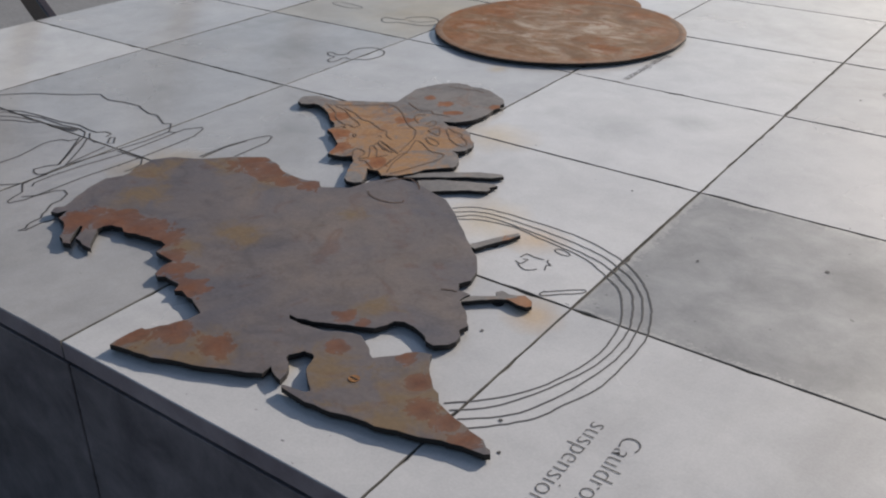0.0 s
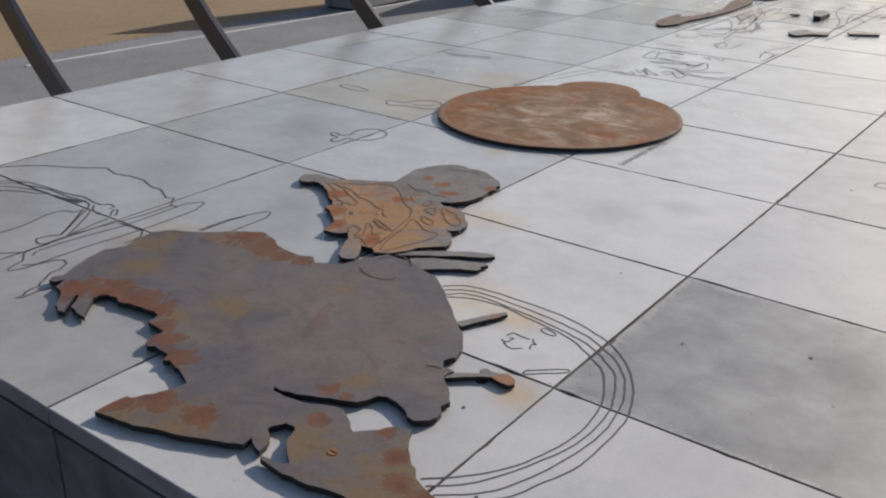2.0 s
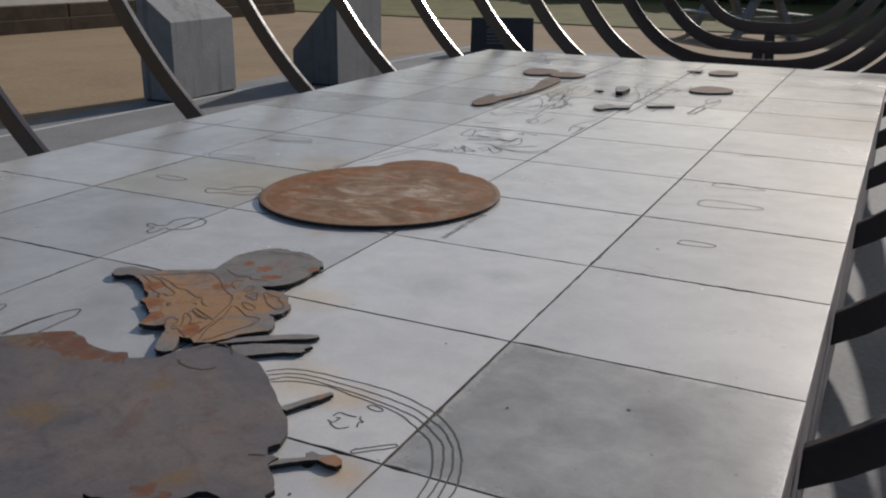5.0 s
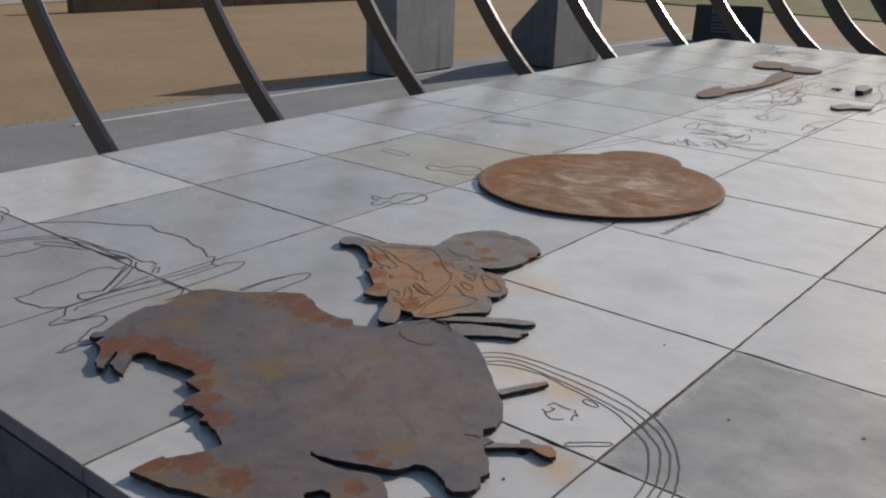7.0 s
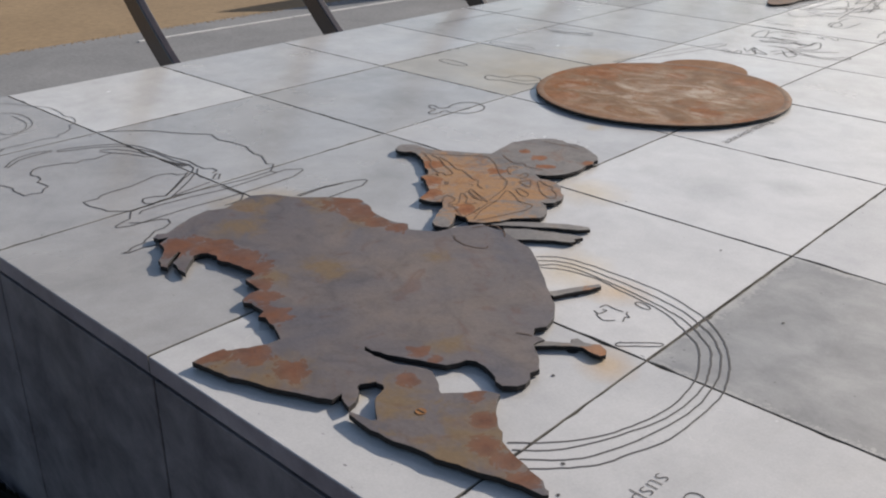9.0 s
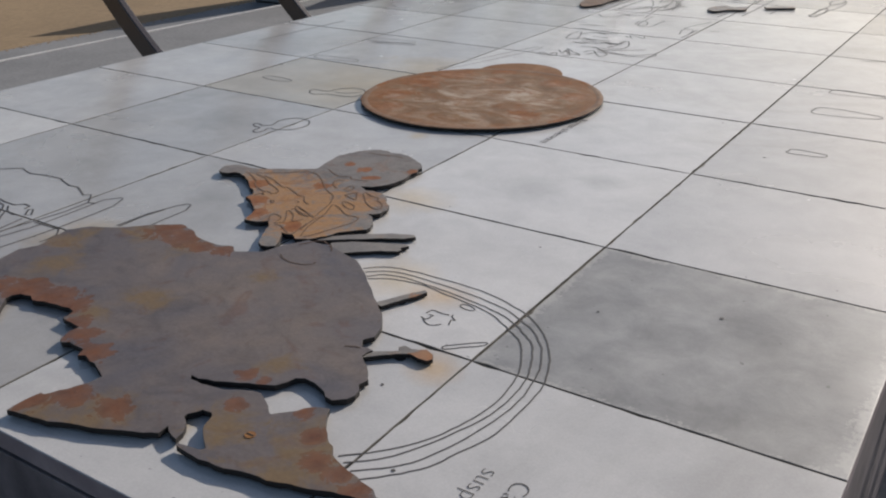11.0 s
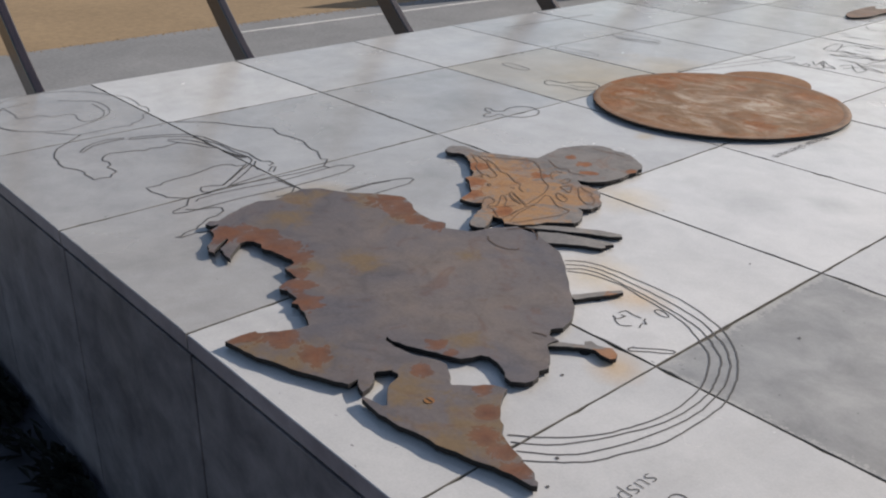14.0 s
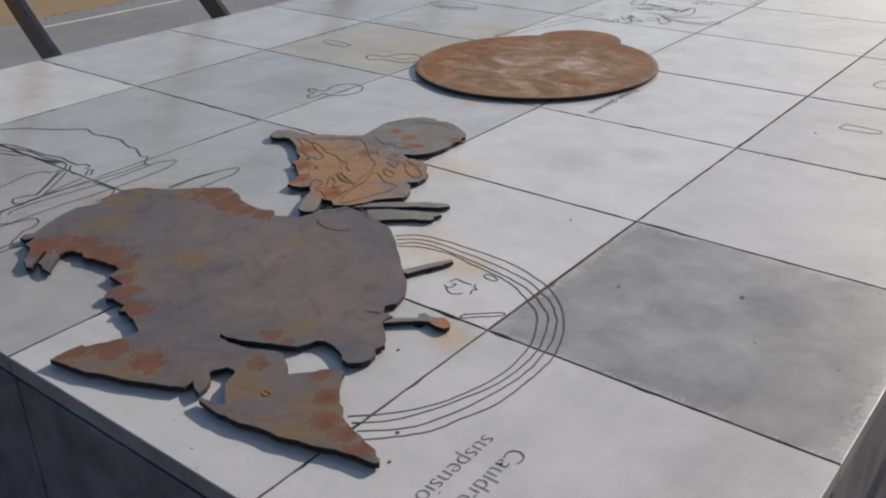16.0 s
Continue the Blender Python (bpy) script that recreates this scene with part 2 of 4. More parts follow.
TUNIC_STEEL = rusty_steel("orange_brown_steel", ((0.175, 0.158, 0.150), (0.24, 0.215, 0.195)), ((0.150, 0.052, 0.026), (0.290, 0.115, 0.045)), 0.05,
                          [((1.60, 0.98, 0.734), 0.13), ((1.52, 1.08, 0.734), 0.10), ((1.66, 0.92, 0.734), 0.10), ((1.80, 0.90, 0.734), 0.08), ((1.68, 1.16, 0.734), 0.07),
                           ((1.70, 1.32, 0.734), 0.07), ((1.75, 1.28, 0.734), 0.06), ((1.63, 1.34, 0.734), 0.05), ((1.82, 1.38, 0.734), 0.05)],
                          haze=[((1.62, 1.03, 0.734), 0.55), ((1.76, 1.02, 0.734), 0.55), ((1.82, 0.92, 0.734), 0.36), ((1.54, 1.12, 0.734), 0.30), ((1.84, 1.08, 0.734), 0.26)], haze_tone=(0.345, 0.188, 0.082))
BAR_STEEL = rusty_steel("dark_bar_steel", ((0.165, 0.150, 0.140), (0.235, 0.212, 0.190)), ((0.22, 0.088, 0.036), (0.32, 0.15, 0.065)), 0.03,
                        [((2.42, 0.56, 0.734), 0.15), ((2.26, 0.76, 0.734), 0.06)])
RIM_STEEL = rusty_steel("worn_rim_steel", ((0.150, 0.088, 0.055), (0.265, 0.178, 0.120)), ((0.170, 0.062, 0.022), (0.270, 0.105, 0.038)), 0.10,
                        [((1.16, 2.15, 0.734), 0.16), ((1.20, 2.40, 0.734), 0.18), ((1.95, 2.05, 0.734), 0.14), ((1.80, 2.52, 0.734), 0.16)], rough=0.7)
DISH_STEEL = rusty_steel("rusty_dish_steel", ((0.140, 0.070, 0.030), (0.245, 0.138, 0.066)), ((0.145, 0.044, 0.012), (0.270, 0.100, 0.028)), 0.13,
                         [((1.28, 2.05, 0.734), 0.22), ((1.26, 2.25, 0.734), 0.26), ((1.36, 1.90, 0.734), 0.16), ((1.30, 2.42, 0.734), 0.26), ((1.45, 2.55, 0.734), 0.16), ((1.72, 2.48, 0.734), 0.16),
                          ((1.86, 2.34, 0.734), 0.16), ((1.80, 2.05, 0.734), 0.18), ((1.68, 2.30, 0.734), 0.10), ((1.50, 2.40, 0.734), 0.12)], streak=(0.41, 0.335, 0.265), ring=((1.568, 2.184, 0.734), 0.42), rough=0.65)
for steel in (TUNIC_STEEL, RIM_STEEL, DISH_STEEL):
    steel.node_tree.nodes["Principled BSDF"].inputs["Specular IOR Level"].default_value = 0.22
FAR_STEEL = rusty_steel("brown_far_steel", ((0.088, 0.056, 0.042), (0.155, 0.100, 0.072)), ((0.19, 0.085, 0.040), (0.27, 0.132, 0.062)), 0.10, rough=0.8)
# Cut steel edges and small dark parts; also the painted shade under the tile lip.
EDGE = plain("dark_cut_edge_and_shade_gap", (0.012, 0.011, 0.011), (0.03, 0.024, 0.022), 30, 0.75, 0.2)
RIB = plain("dark_bronze_rib", (0.013, 0.009, 0.011), (0.032, 0.022, 0.024), 8, 0.22, 0.0, 0.04, 0.001)
RIB.node_tree.nodes["Principled BSDF"].inputs["Specular IOR Level"].default_value = 1.0
CONCRETE = plain("weathered_concrete", (0.145, 0.150, 0.160), (0.225, 0.228, 0.234), 2.2, 0.75, 0.0, 0.15)


def drips(material):
    """Dark vertical rain streaks."""
    nt = material.node_tree
    b = nt.nodes["Principled BSDF"]
    s = nt.nodes.new("ShaderNodeMapping")
    s.inputs["Scale"].default_value = (7, 7, 0.5)
    nt.links.new(place_of(nt), s.inputs["Vector"])
    was = b.inputs["Base Color"].links[0].from_socket
    nt.links.new(mix(nt, 1.0, was, ramp(nt, noise_tex(nt, s.outputs[0], 1.0, 6, 0.6, 0.3), (0.32, 0.58), (0.47, 1.0)), "MULTIPLY"), b.inputs["Base Color"])


DARK_CONCRETE = plain("dark_concrete", (0.095, 0.100, 0.113), (0.150, 0.154, 0.165), 2.2, 0.75, 0.0, 0.15)
drips(CONCRETE)
drips(DARK_CONCRETE)
KERB = plain("pale_kerb_stone", (0.46, 0.45, 0.44), (0.62, 0.605, 0.59), 3, 0.8, 0.0, 0.2)
PAVING = plain("grey_paving", (0.160, 0.160, 0.162), (0.225, 0.224, 0.224), 1.5, 0.8, 0.0, 0.2)
GRAVEL = plain("tan_resin_gravel", (0.215, 0.146, 0.078), (0.285, 0.197, 0.108), 0.7, 0.9, 0.0, 0.35, 0.004)
GRASS = plain("mown_grass", (0.072, 0.072, 0.010), (0.150, 0.134, 0.026), 0.9, 0.9, 0.0, 0.5, 0.02)
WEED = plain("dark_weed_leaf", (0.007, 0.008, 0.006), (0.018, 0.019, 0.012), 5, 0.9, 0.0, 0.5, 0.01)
# Near-black so that the table's shadow on the paving is in the colour.
SHADED_STONE = plain("shade_dark_stone", (0.040, 0.038, 0.046), (0.068, 0.064, 0.074), 2.5, 0.7, 0.0, 0.2)
TIMBER = plain("dark_weathered_timber", (0.055, 0.038, 0.025), (0.12, 0.082, 0.053), 2.5, 0.85, 0.0, 0.3, 0.004)
RENDER_WHITE = plain("pale_painted_wall", (0.50, 0.49, 0.46), (0.68, 0.66, 0.62), 1.2, 0.85)
BOARD = plain("black_sign_board", (0.012, 0.013, 0.016), (0.022, 0.023, 0.027), 4, 0.45)
LETTER = plain("pale_sign_ink", (0.10, 0.10, 0.105), (0.15, 0.15, 0.15), 8, 0.7)
BENCH = plain("grey_bench_wood", (0.15, 0.152, 0.155), (0.24, 0.24, 0.24), 3, 0.6)
LEAF = plain("dark_hedge_leaf", (0.015, 0.024, 0.008), (0.045, 0.06, 0.022), 3, 0.7)
SCREW = plain("rusty_screw", (0.20, 0.085, 0.03), (0.34, 0.16, 0.05), 60, 0.6, 0.3)


# ---- mesh helpers ----
def part(name, bm, material, parent=None, label=""):
    me = bpy.data.meshes.new(name)
    bmesh.ops.recalc_face_normals(bm, faces=bm.faces[:])
    bm.to_mesh(me)
    bm.free()
    for m in material if isinstance(material, tuple) else (material,):
        me.materials.append(m)
    ob = new(name, me)
    ob.parent = parent
    if label:
        tagged(ob, label)
    return ob


def box(bm, x0, y0, z0, x1, y1, z1, bevel=0.0, mat=0):
    vs = [bm.verts.new((x, y, z)) for z in (z0, z1) for y in (y0, y1) for x in (x0, x1)]
    fs = [bm.faces.new([vs[i] for i in q]) for q in ((0, 2, 3, 1), (4, 5, 7, 6), (0, 1, 5, 4), (2, 6, 7, 3), (0, 4, 6, 2), (1, 3, 7, 5))]
    for f in fs:
        f.material_index = mat
    if bevel:
        es = list({e for f in fs for e in f.edges})
        bmesh.ops.bevel(bm, geom=es, offset=bevel, segments=2, profile=0.5, affect="EDGES")
    return bm


def thing(name, label, category, kind="", group=""):
    return tagged(new(name), label, category, group, kind)


def mm(points):
    return [Vector((x / 1000, y / 1000)) for x, y in points]


def ragged(points, rng, amount, steps=3):
    """A closed outline with its edges broken up by small seeded steps, as if flame cut."""
    out = []
    for a, b in zip(points, points[1:] + points[:1]):
        d = b - a
        n = max(1, min(steps, int(d.length / 0.012)))
        side = Vector((-d.y, d.x)).normalized() if d.length else Vector((0, 0))
        out.append(a)
        for k in range(1, n):
            out.append(a + d * (k / n) + side * rng.uniform(-amount, amount))
    return out


def catmull(points, closed, steps):
    n, out = len(points), []
    for i in range(n if closed else n - 1):
        p = [points[(i + k) % n] if closed else points[min(max(i + k, 0), n - 1)] for k in (-1, 0, 1, 2)]
        for s in range(steps):
            t = s / steps
            out.append(0.5 * (2 * p[1] + (p[2] - p[0]) * t + (2 * p[0] - 5 * p[1] + 4 * p[2] - p[3]) * t * t + (3 * p[1] - p[0] - 3 * p[2] + p[3]) * t ** 3))
    if not closed:
        out.append(points[-1])
    return out


def sheet(points, z_top, thick, lip=0.0005):
    """A cut sheet: top face, softened rim, upright cut edge (material 1) and underside."""
    area = sum(a.x * b.y - b.x * a.y for a, b in zip(points, points[1:] + points[:1]))
    if area < 0:
        points = points[::-1]
    bm = bmesh.new()
    n = len(points)
    inner = []
    for i, p in enumerate(points):
        d = points[(i + 1) % n] - points[i - 1]
        inner.append(p + Vector((-d.y, d.x)).normalized() * lip if d.length else p)
    rings = [[bm.verts.new((p.x, p.y, z)) for p in pts] for pts, z in ((inner, z_top), (points, z_top - lip), (points, z_top - thick))]
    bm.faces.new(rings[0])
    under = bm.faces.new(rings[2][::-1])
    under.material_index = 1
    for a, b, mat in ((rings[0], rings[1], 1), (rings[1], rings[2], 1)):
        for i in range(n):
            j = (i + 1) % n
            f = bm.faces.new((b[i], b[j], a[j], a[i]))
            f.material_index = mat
    return bm


def ribbon(points, width, z, closed=False, smooth=4, wobble=0.0, rng=None):
    """A narrow engraved line lying on a surface."""
    pts = catmull(points, closed, smooth) if smooth > 1 else points
    if wobble:
        pts = [p + Vector((rng.uniform(-wobble, wobble), rng.uniform(-wobble, wobble))) for p in pts]
    bm = bmesh.new()
    n, rows = len(pts), []
    for i, p in enumerate(pts):
        a = pts[i - 1] if closed or i else p
        b = pts[(i + 1) % n] if closed or i < n - 1 else p
        d = (b - a)
        s = Vector((-d.y, d.x)).normalized() * width / 2 if d.length else Vector((width / 2, 0))
        rows.append((bm.verts.new((*(p + s), z)), bm.verts.new((*(p - s), z))))
    for i in range(n if closed else n - 1):
        a, b = rows[i], rows[(i + 1) % n]
        bm.faces.new((a[0], a[1], b[1], b[0]))
    return bm


def tube(bm, path, radius, sides=10):
    rings = []
    for i, p in enumerate(path):
        d = (path[min(i + 1, len(path) - 1)] - path[max(i - 1, 0)]).normalized()
        q = d.to_track_quat("Z", "Y")
        rings.append([bm.verts.new(p + q @ Vector((radius * math.cos(a), radius * math.sin(a), 0))) for a in (2 * math.pi * k / sides for k in range(sides))])
    for a, b in zip(rings, rings[1:]):
        for k in range(sides):
            bm.faces.new((a[k], a[(k + 1) % sides], b[(k + 1) % sides], b[k]))
    bm.faces.new(rings[0][::-1])
    bm.faces.new(rings[-1])
    return bm


# ---- ground ----
TOP = 0.72


def flat(name, x0, y0, x1, y1, z, material, nx=1, ny=1):
    bm = bmesh.new()
    box(bm, x0, y0, z - 0.3, x1, y1, z)
    return part(name, bm, material)


# Area in front of the table where a shadow-dark floor replaces the paving.
SHADE_FLOOR = (-0.30, -1.5, 3.3, 0.2)


def verge(y):
    """Where the paving ends and the gravel begins."""
    return -3.94 + 0.024 * max(0.0, y - 3.0) + 0.10 * max(0.0, y - 9.0)


def round_shade_floor(name, x0, y0, x1, y1, z, material, slanted=False):
    """A sheet of ground that leaves out the sunken, shade-dark floor in front of the table."""
    bm = bmesh.new()
    box(bm, x0, y0, z - 0.3, x1, SHADE_FLOOR[1], z)
    ends = [SHADE_FLOOR[3], 3.0, 9.0, y1] if slanted else [SHADE_FLOOR[3], y1]
    for a, b in zip(ends, ends[1:]):
        box(bm, x0, a, z - 0.3, x1, b, z)
    if slanted:
        for v in bm.verts:
            if v.co.x < x0 + 0.001:
                v.co.x = verge(v.co.y)
    box(bm, x0, SHADE_FLOOR[1], z - 0.3, SHADE_FLOOR[0], SHADE_FLOOR[3], z)
    box(bm, SHADE_FLOOR[2], SHADE_FLOOR[1], z - 0.3, x1, SHADE_FLOOR[3], z)
    return part(name, bm, material)


tagged(round_shade_floor("ground", -400, -400, 400, 500, -0.012, GRAVEL), "sand-coloured resin-bound gravel ground", "ground", kind="structure")
tagged(round_shade_floor("pavement", -3.74, -6, 9, 13.6, 0.0, PAVING, True), "smooth grey paving round the stone table", "pavement", kind="structure")
tagged(flat("lawn", -60, 18.4, 60, 60, 0.012, GRASS), "mown green lawn beyond the gravel", "grass", kind="structure")

# ---- the stone table ----
XS = [-0.045, 0.563, 1.193, 1.822, 2.467, 3.107]
YS = [0.034, 0.620, 1.213, 1.805, 2.386, 2.975, 3.568, 4.140, 4.720, 5.305, 5.890, 6.475, 6.880]
table = thing("stone_table", "long low table of pale cast stone tiles with engraved drawings", "table")
bm = bmesh.new()
box(bm, XS[0] + 0.032, YS[0] + 0.032, -0.10, XS[-1] - 0.032, YS[-1] - 0.032, TOP - 0.006)
part("core", bm, JOINT, table, "dark mortar bed under the tiles")
# Black strips added in front of the core to deepen the shade under the lip.
for x0, y0, x1, y1 in ((XS[0] + 0.030, YS[0] + 0.028, XS[-1] - 0.030, YS[0] + 0.031), (XS[0] + 0.030, YS[-1] - 0.031, XS[-1] - 0.030, YS[-1] - 0.028),
                       (XS[0] + 0.028, YS[0] + 0.032, XS[0] + 0.031, YS[-1] - 0.032), (XS[-1] - 0.031, YS[0] + 0.032, XS[-1] - 0.028, YS[-1] - 0.032)):
    bm = bmesh.new()
    box(bm, x0, y0, TOP - 0.0495, x1, y1, TOP - 0.036)
    part("shadow_gap", bm, EDGE, table, "black backing strip added as shade in the gap under the tile lip")

# ---- ribs of the ship frame ----
RIB_Y = [0.47, 1.34, 2.21, 3.25, 4.30, 5.37, 6.47, 7.51, 8.53, 9.55, 10.50, 11.40, 12.30]
MID_X = 1.58


def hull(y):
    """Half breadth one metre up and keel height of the ship's frame at y."""
    s = max(0.0, (y - 5.0) / 7.3)
    return 2.063 - 1.15 * s ** 2.1, 0.185 + 0.38 * max(0.0, (y - 8.5) / 3.7) ** 1.9


def rib_side(y, sign, from_z):
    b, zb = hull(y)
    pts = []
    for k in range(41):
        u = 1.24 * k / 40
        z = zb + (1 - zb) * u ** 3.2
        x = MID_X + sign * b * u
        if z >= from_z and z < 2.3:
            pts.append(Vector((x, y, z)))
    return pts


def rib(y):
    inside = YS[0] - 0.1 < y < YS[-1] + 0.1
    runs = [rib_side(y, -1, 0.5), rib_side(y, 1, 0.5)] if inside else [rib_side(y, -1, 0)[::-1] + rib_side(y, 1, 0)[1:]]
    ob = thing("ship_rib", "dark bronze curved steel rib of the ship frame", "rib", group="ribs of the ship frame")
    for run in runs:
        if inside:
            edge = XS[0] if run[0].x < MID_X else XS[-1]
            out = -1 if run[0].x < MID_X else 1
            run = [p for p in run if (p.x - edge) * out > 0.012]
            run = [Vector((edge + out * 0.003, y, run[0].z - 0.6 * abs(run[0].x - edge)))] + run
        bm = bmesh.new()
        rows = []
        for i, p in enumerate(run):
            d = (run[min(i + 1, len(run) - 1)] - run[max(i - 1, 0)]).normalized()
            nrm = Vector((-d.z, 0, d.x))
            if nrm.x * (MID_X - p.x) + nrm.z * 0.6 < 0:
                nrm = -nrm
            h, t = 0.047 + 0.028 * min(1.0, max(0.0, (y - 6.5) / 3.0)), 0.018
            if inside and i == 0:
                nrm = Vector((0, 0, 1.12))
            rows.append([bm.verts.new(p + nrm * a + Vector((0, c, 0))) for a, c in ((h, -t), (h, t), (-h, t), (-h, -t))])
        for a, b in zip(rows, rows[1:]):
            for k in range(4):
                bm.faces.new((a[k], a[(k + 1) % 4], b[(k + 1) % 4], b[k]))
        bm.faces.new(rows[0][::-1])
        bm.faces.new(rows[-1])
        long_edges = [e for e in bm.edges if len(e.link_faces) == 2 and abs(e.link_faces[0].normal.dot(e.link_faces[1].normal)) < 0.5]
        bmesh.ops.bevel(bm, geom=long_edges, offset=0.005, segments=2, profile=0.5, affect="EDGES")
        o = part("bar", bm, RIB, ob)
    if not inside:
        bm = bmesh.new()
        zb = hull(y)[1]
        box(bm, MID_X - 0.10, y - 0.04, 0, MID_X + 0.10, y + 0.04, zb - 0.04, 0.01)
        for v in bm.verts:
            v.co.x = MID_X + (v.co.x - MID_X) * (1.0 if v.co.z < 0.05 else 0.6)
        part("foot", bm, RIB, ob)
    return ob


for y in RIB_Y:
    rib(y)

# ---- iron plates on the near tiles ----
rng = random.Random(7)
Z1, THICK = 0.7335, 0.010
BACK = [(1404, 334), (1388, 367), (1366, 418), (1353, 476), (1374, 510), (1359, 558), (1351, 606), (1382, 648), (1446, 680), (1514, 742), (1558, 773), (1604, 764), (1651, 738), (1724, 731), (1759, 744), (1782, 724), (1836, 756), (1852, 814), (1881, 862), (1956, 859), (2044, 832), (2101, 787), (2183, 708), (2238, 661), (2264, 625), (2281, 578)]
LOBE = [(2269, 557), (2282, 537), (2307, 537), (2303, 511), (2342, 476), (2361, 452), (2356, 432), (2368, 418), (2371, 401), (2366, 386), (2347, 370), (2330, 373), (2309, 388), (2288, 396), (2265, 398), (2251, 390), (2247, 373), (2237, 354), (2218, 345), (2192, 335), (2153, 316), (2109, 300), (2091, 302)]
TAIL = [(2099, 293), (2127, 292), (2172, 299), (2204, 316), (2233, 324), (2257, 310), (2289, 286), (2318, 316), (2333, 338), (2360, 349), (2372, 326), (2390, 303), (2407, 286), (2428, 273), (2442, 255), (2457, 248), (2481, 239), (2504, 234), (2528, 226), (2542, 223), (2554, 212), (2561, 211), (2567, 203), (2560, 197), (2539, 195), (2510, 189), (2478, 180), (2446, 170), (2417, 162), (2398, 156), (2368, 155), (2341, 149), (2309, 142), (2278, 139), (2247, 142), (2224, 145), (2219, 151)]
WING = [(2233, 154), (2249, 156), (2263, 158), (2266, 165), (2248, 179), (2226, 198), (2216, 220), (2211, 233), (2203, 238), (2192, 236), (2187, 237), (2182, 226), (2174, 214), (2175, 207), (2188, 199), (2206, 175), (2210, 157), (2197, 160), (2173, 175), (2175, 153), (2154, 141), (2104, 120), (2052, 101), (1999, 80), (1966, 74), (1930, 69), (1915, 65)]
JAW = [(1913, 79), (1913, 102), (1917, 128), (1926, 128), (1937, 150), (1949, 171), (1959, 190), (1962, 216), (1937, 228), (1915, 238), (1890, 243), (1878, 247), (1867, 239), (1857, 259), (1841, 260), (1814, 263), (1802, 254), (1788, 261), (1778, 288), (1779, 310), (1751, 313), (1722, 316), (1715, 345), (1696, 350), (1663, 346), (1629, 341), (1604, 332), (1585, 342), (1560, 337), (1550, 323), (1550, 309), (1560, 300), (1586, 270), (1610, 250), (1581, 251), (1548, 259), (1516, 299), (1510, 297), (1536, 260), (1560, 239), (1544, 233), (1515, 245), (1494, 269), (1465, 289), (1442, 293), (1438, 304), (1427, 325), (1420, 305), (1404, 301), (1392, 318)]


def studs(parent, spots, z_under):
    for x, y in spots:
        bm = bmesh.new()
        tube(bm, [Vector((x, y, TOP)), Vector((x, y, z_under))], 0.011)
        part("stud", bm, EDGE, parent)


cauldron = thing("cauldron_plate", "large grey-brown steel plate with ragged rusty edges on studs", "plate")
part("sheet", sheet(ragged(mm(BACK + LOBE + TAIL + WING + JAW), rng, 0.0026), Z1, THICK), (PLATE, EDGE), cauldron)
studs(cauldron, [(1.60, 0.52), (1.95, 0.42), (2.15, 0.55), (2.40, 0.23), (2.05, 0.17)], Z1 - THICK)
for line in ([(1880, 767), (1906, 750), (1948, 748), (1975, 763), (1973, 775)], [(1881, 828), (1910, 873), (1945, 860), (1968, 840)], [(2255, 521), (2270, 529), (2282, 531)]):
    part("chased_line", ribbon(mm(line), 0.0032, Z1 + 0.0008, wobble=0.001, rng=rng), RUST_LINE, cauldron)
bm = bmesh.new()
tube(bm, [Vector((2.301, 0.226, Z1 - 0.002)), Vector((2.301, 0.226, Z1 + 0.0012))], 0.009, 16)
screw = part("screw", bm, SCREW, cauldron, "rusty orange slotted screw head")
bm = bmesh.new()
box(bm, 2.2940, 0.2248, Z1 + 0.001, 2.3080, 0.2272, Z1 + 0.0018)
part("slot", bm, EDGE, screw)

TUNIC = [(1352, 1104), (1338, 1130), (1338, 1146), (1371, 1172), (1414, 1167), (1457, 1182), (1498, 1210), (1543, 1233), (1575, 1258)]
LOBE_DISC = [(1564, 1318), (1555, 1365), (1567, 1414), (1588, 1457), (1615, 1484), (1650, 1494), (1673, 1483), (1700, 1491), (1729, 1487), (1764, 1468), (1798, 1449), (1825, 1416), (1821, 1403), (1832, 1381), (1826, 1359), (1833, 1311), (1828, 1276), (1815, 1245), (1796, 1221), (1769, 1209)]
HIP = [(1799, 1191), (1816, 1198), (1845, 1197), (1873, 1180), (1892, 1153), (1913, 1136), (1927, 1105), (1926, 1080), (1913, 1064), (1901, 1061), (1922, 1052), (1948, 1020), (1960, 992), (1959, 979), (1940, 961), (1912, 930), (1904, 899), (1881, 865), (1852, 848), (1829, 864), (1811, 859), (1799, 861), (1815, 841)]
HEM = [(1833, 813), (1839, 794), (1829, 783), (1809, 779), (1792, 790), (1777, 816), (1762, 843), (1746, 876), (1723, 898), (1707, 881), (1688, 876), (1666, 875), (1657, 907), (1646, 934), (1617, 956), (1584, 982), (1562, 989), (1565, 1014), (1544, 1037), (1512, 1055), (1477, 1087), (1448, 1105), (1419, 1117), (1400, 1115), (1389, 1101), (1371, 1095)]
Z2 = 0.7345
tunic = thing("textile_plate", "orange-brown rusted steel plate with chased lines and a round lobe", "plate")
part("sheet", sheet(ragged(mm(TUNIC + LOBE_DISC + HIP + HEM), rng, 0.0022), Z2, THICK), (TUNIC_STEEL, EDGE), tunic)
studs(tunic, [(1.50, 1.11), (1.70, 0.95), (1.90, 1.05), (1.72, 1.33)], Z2 - THICK)

def chase(line, width=0.0030):
    """One chased line on the textile plate."""
    part("chased_line", ribbon(mm(line), width, Z2 + 0.0008, smooth=2, wobble=0.0007, rng=rng), TAN_LINE, tunic)


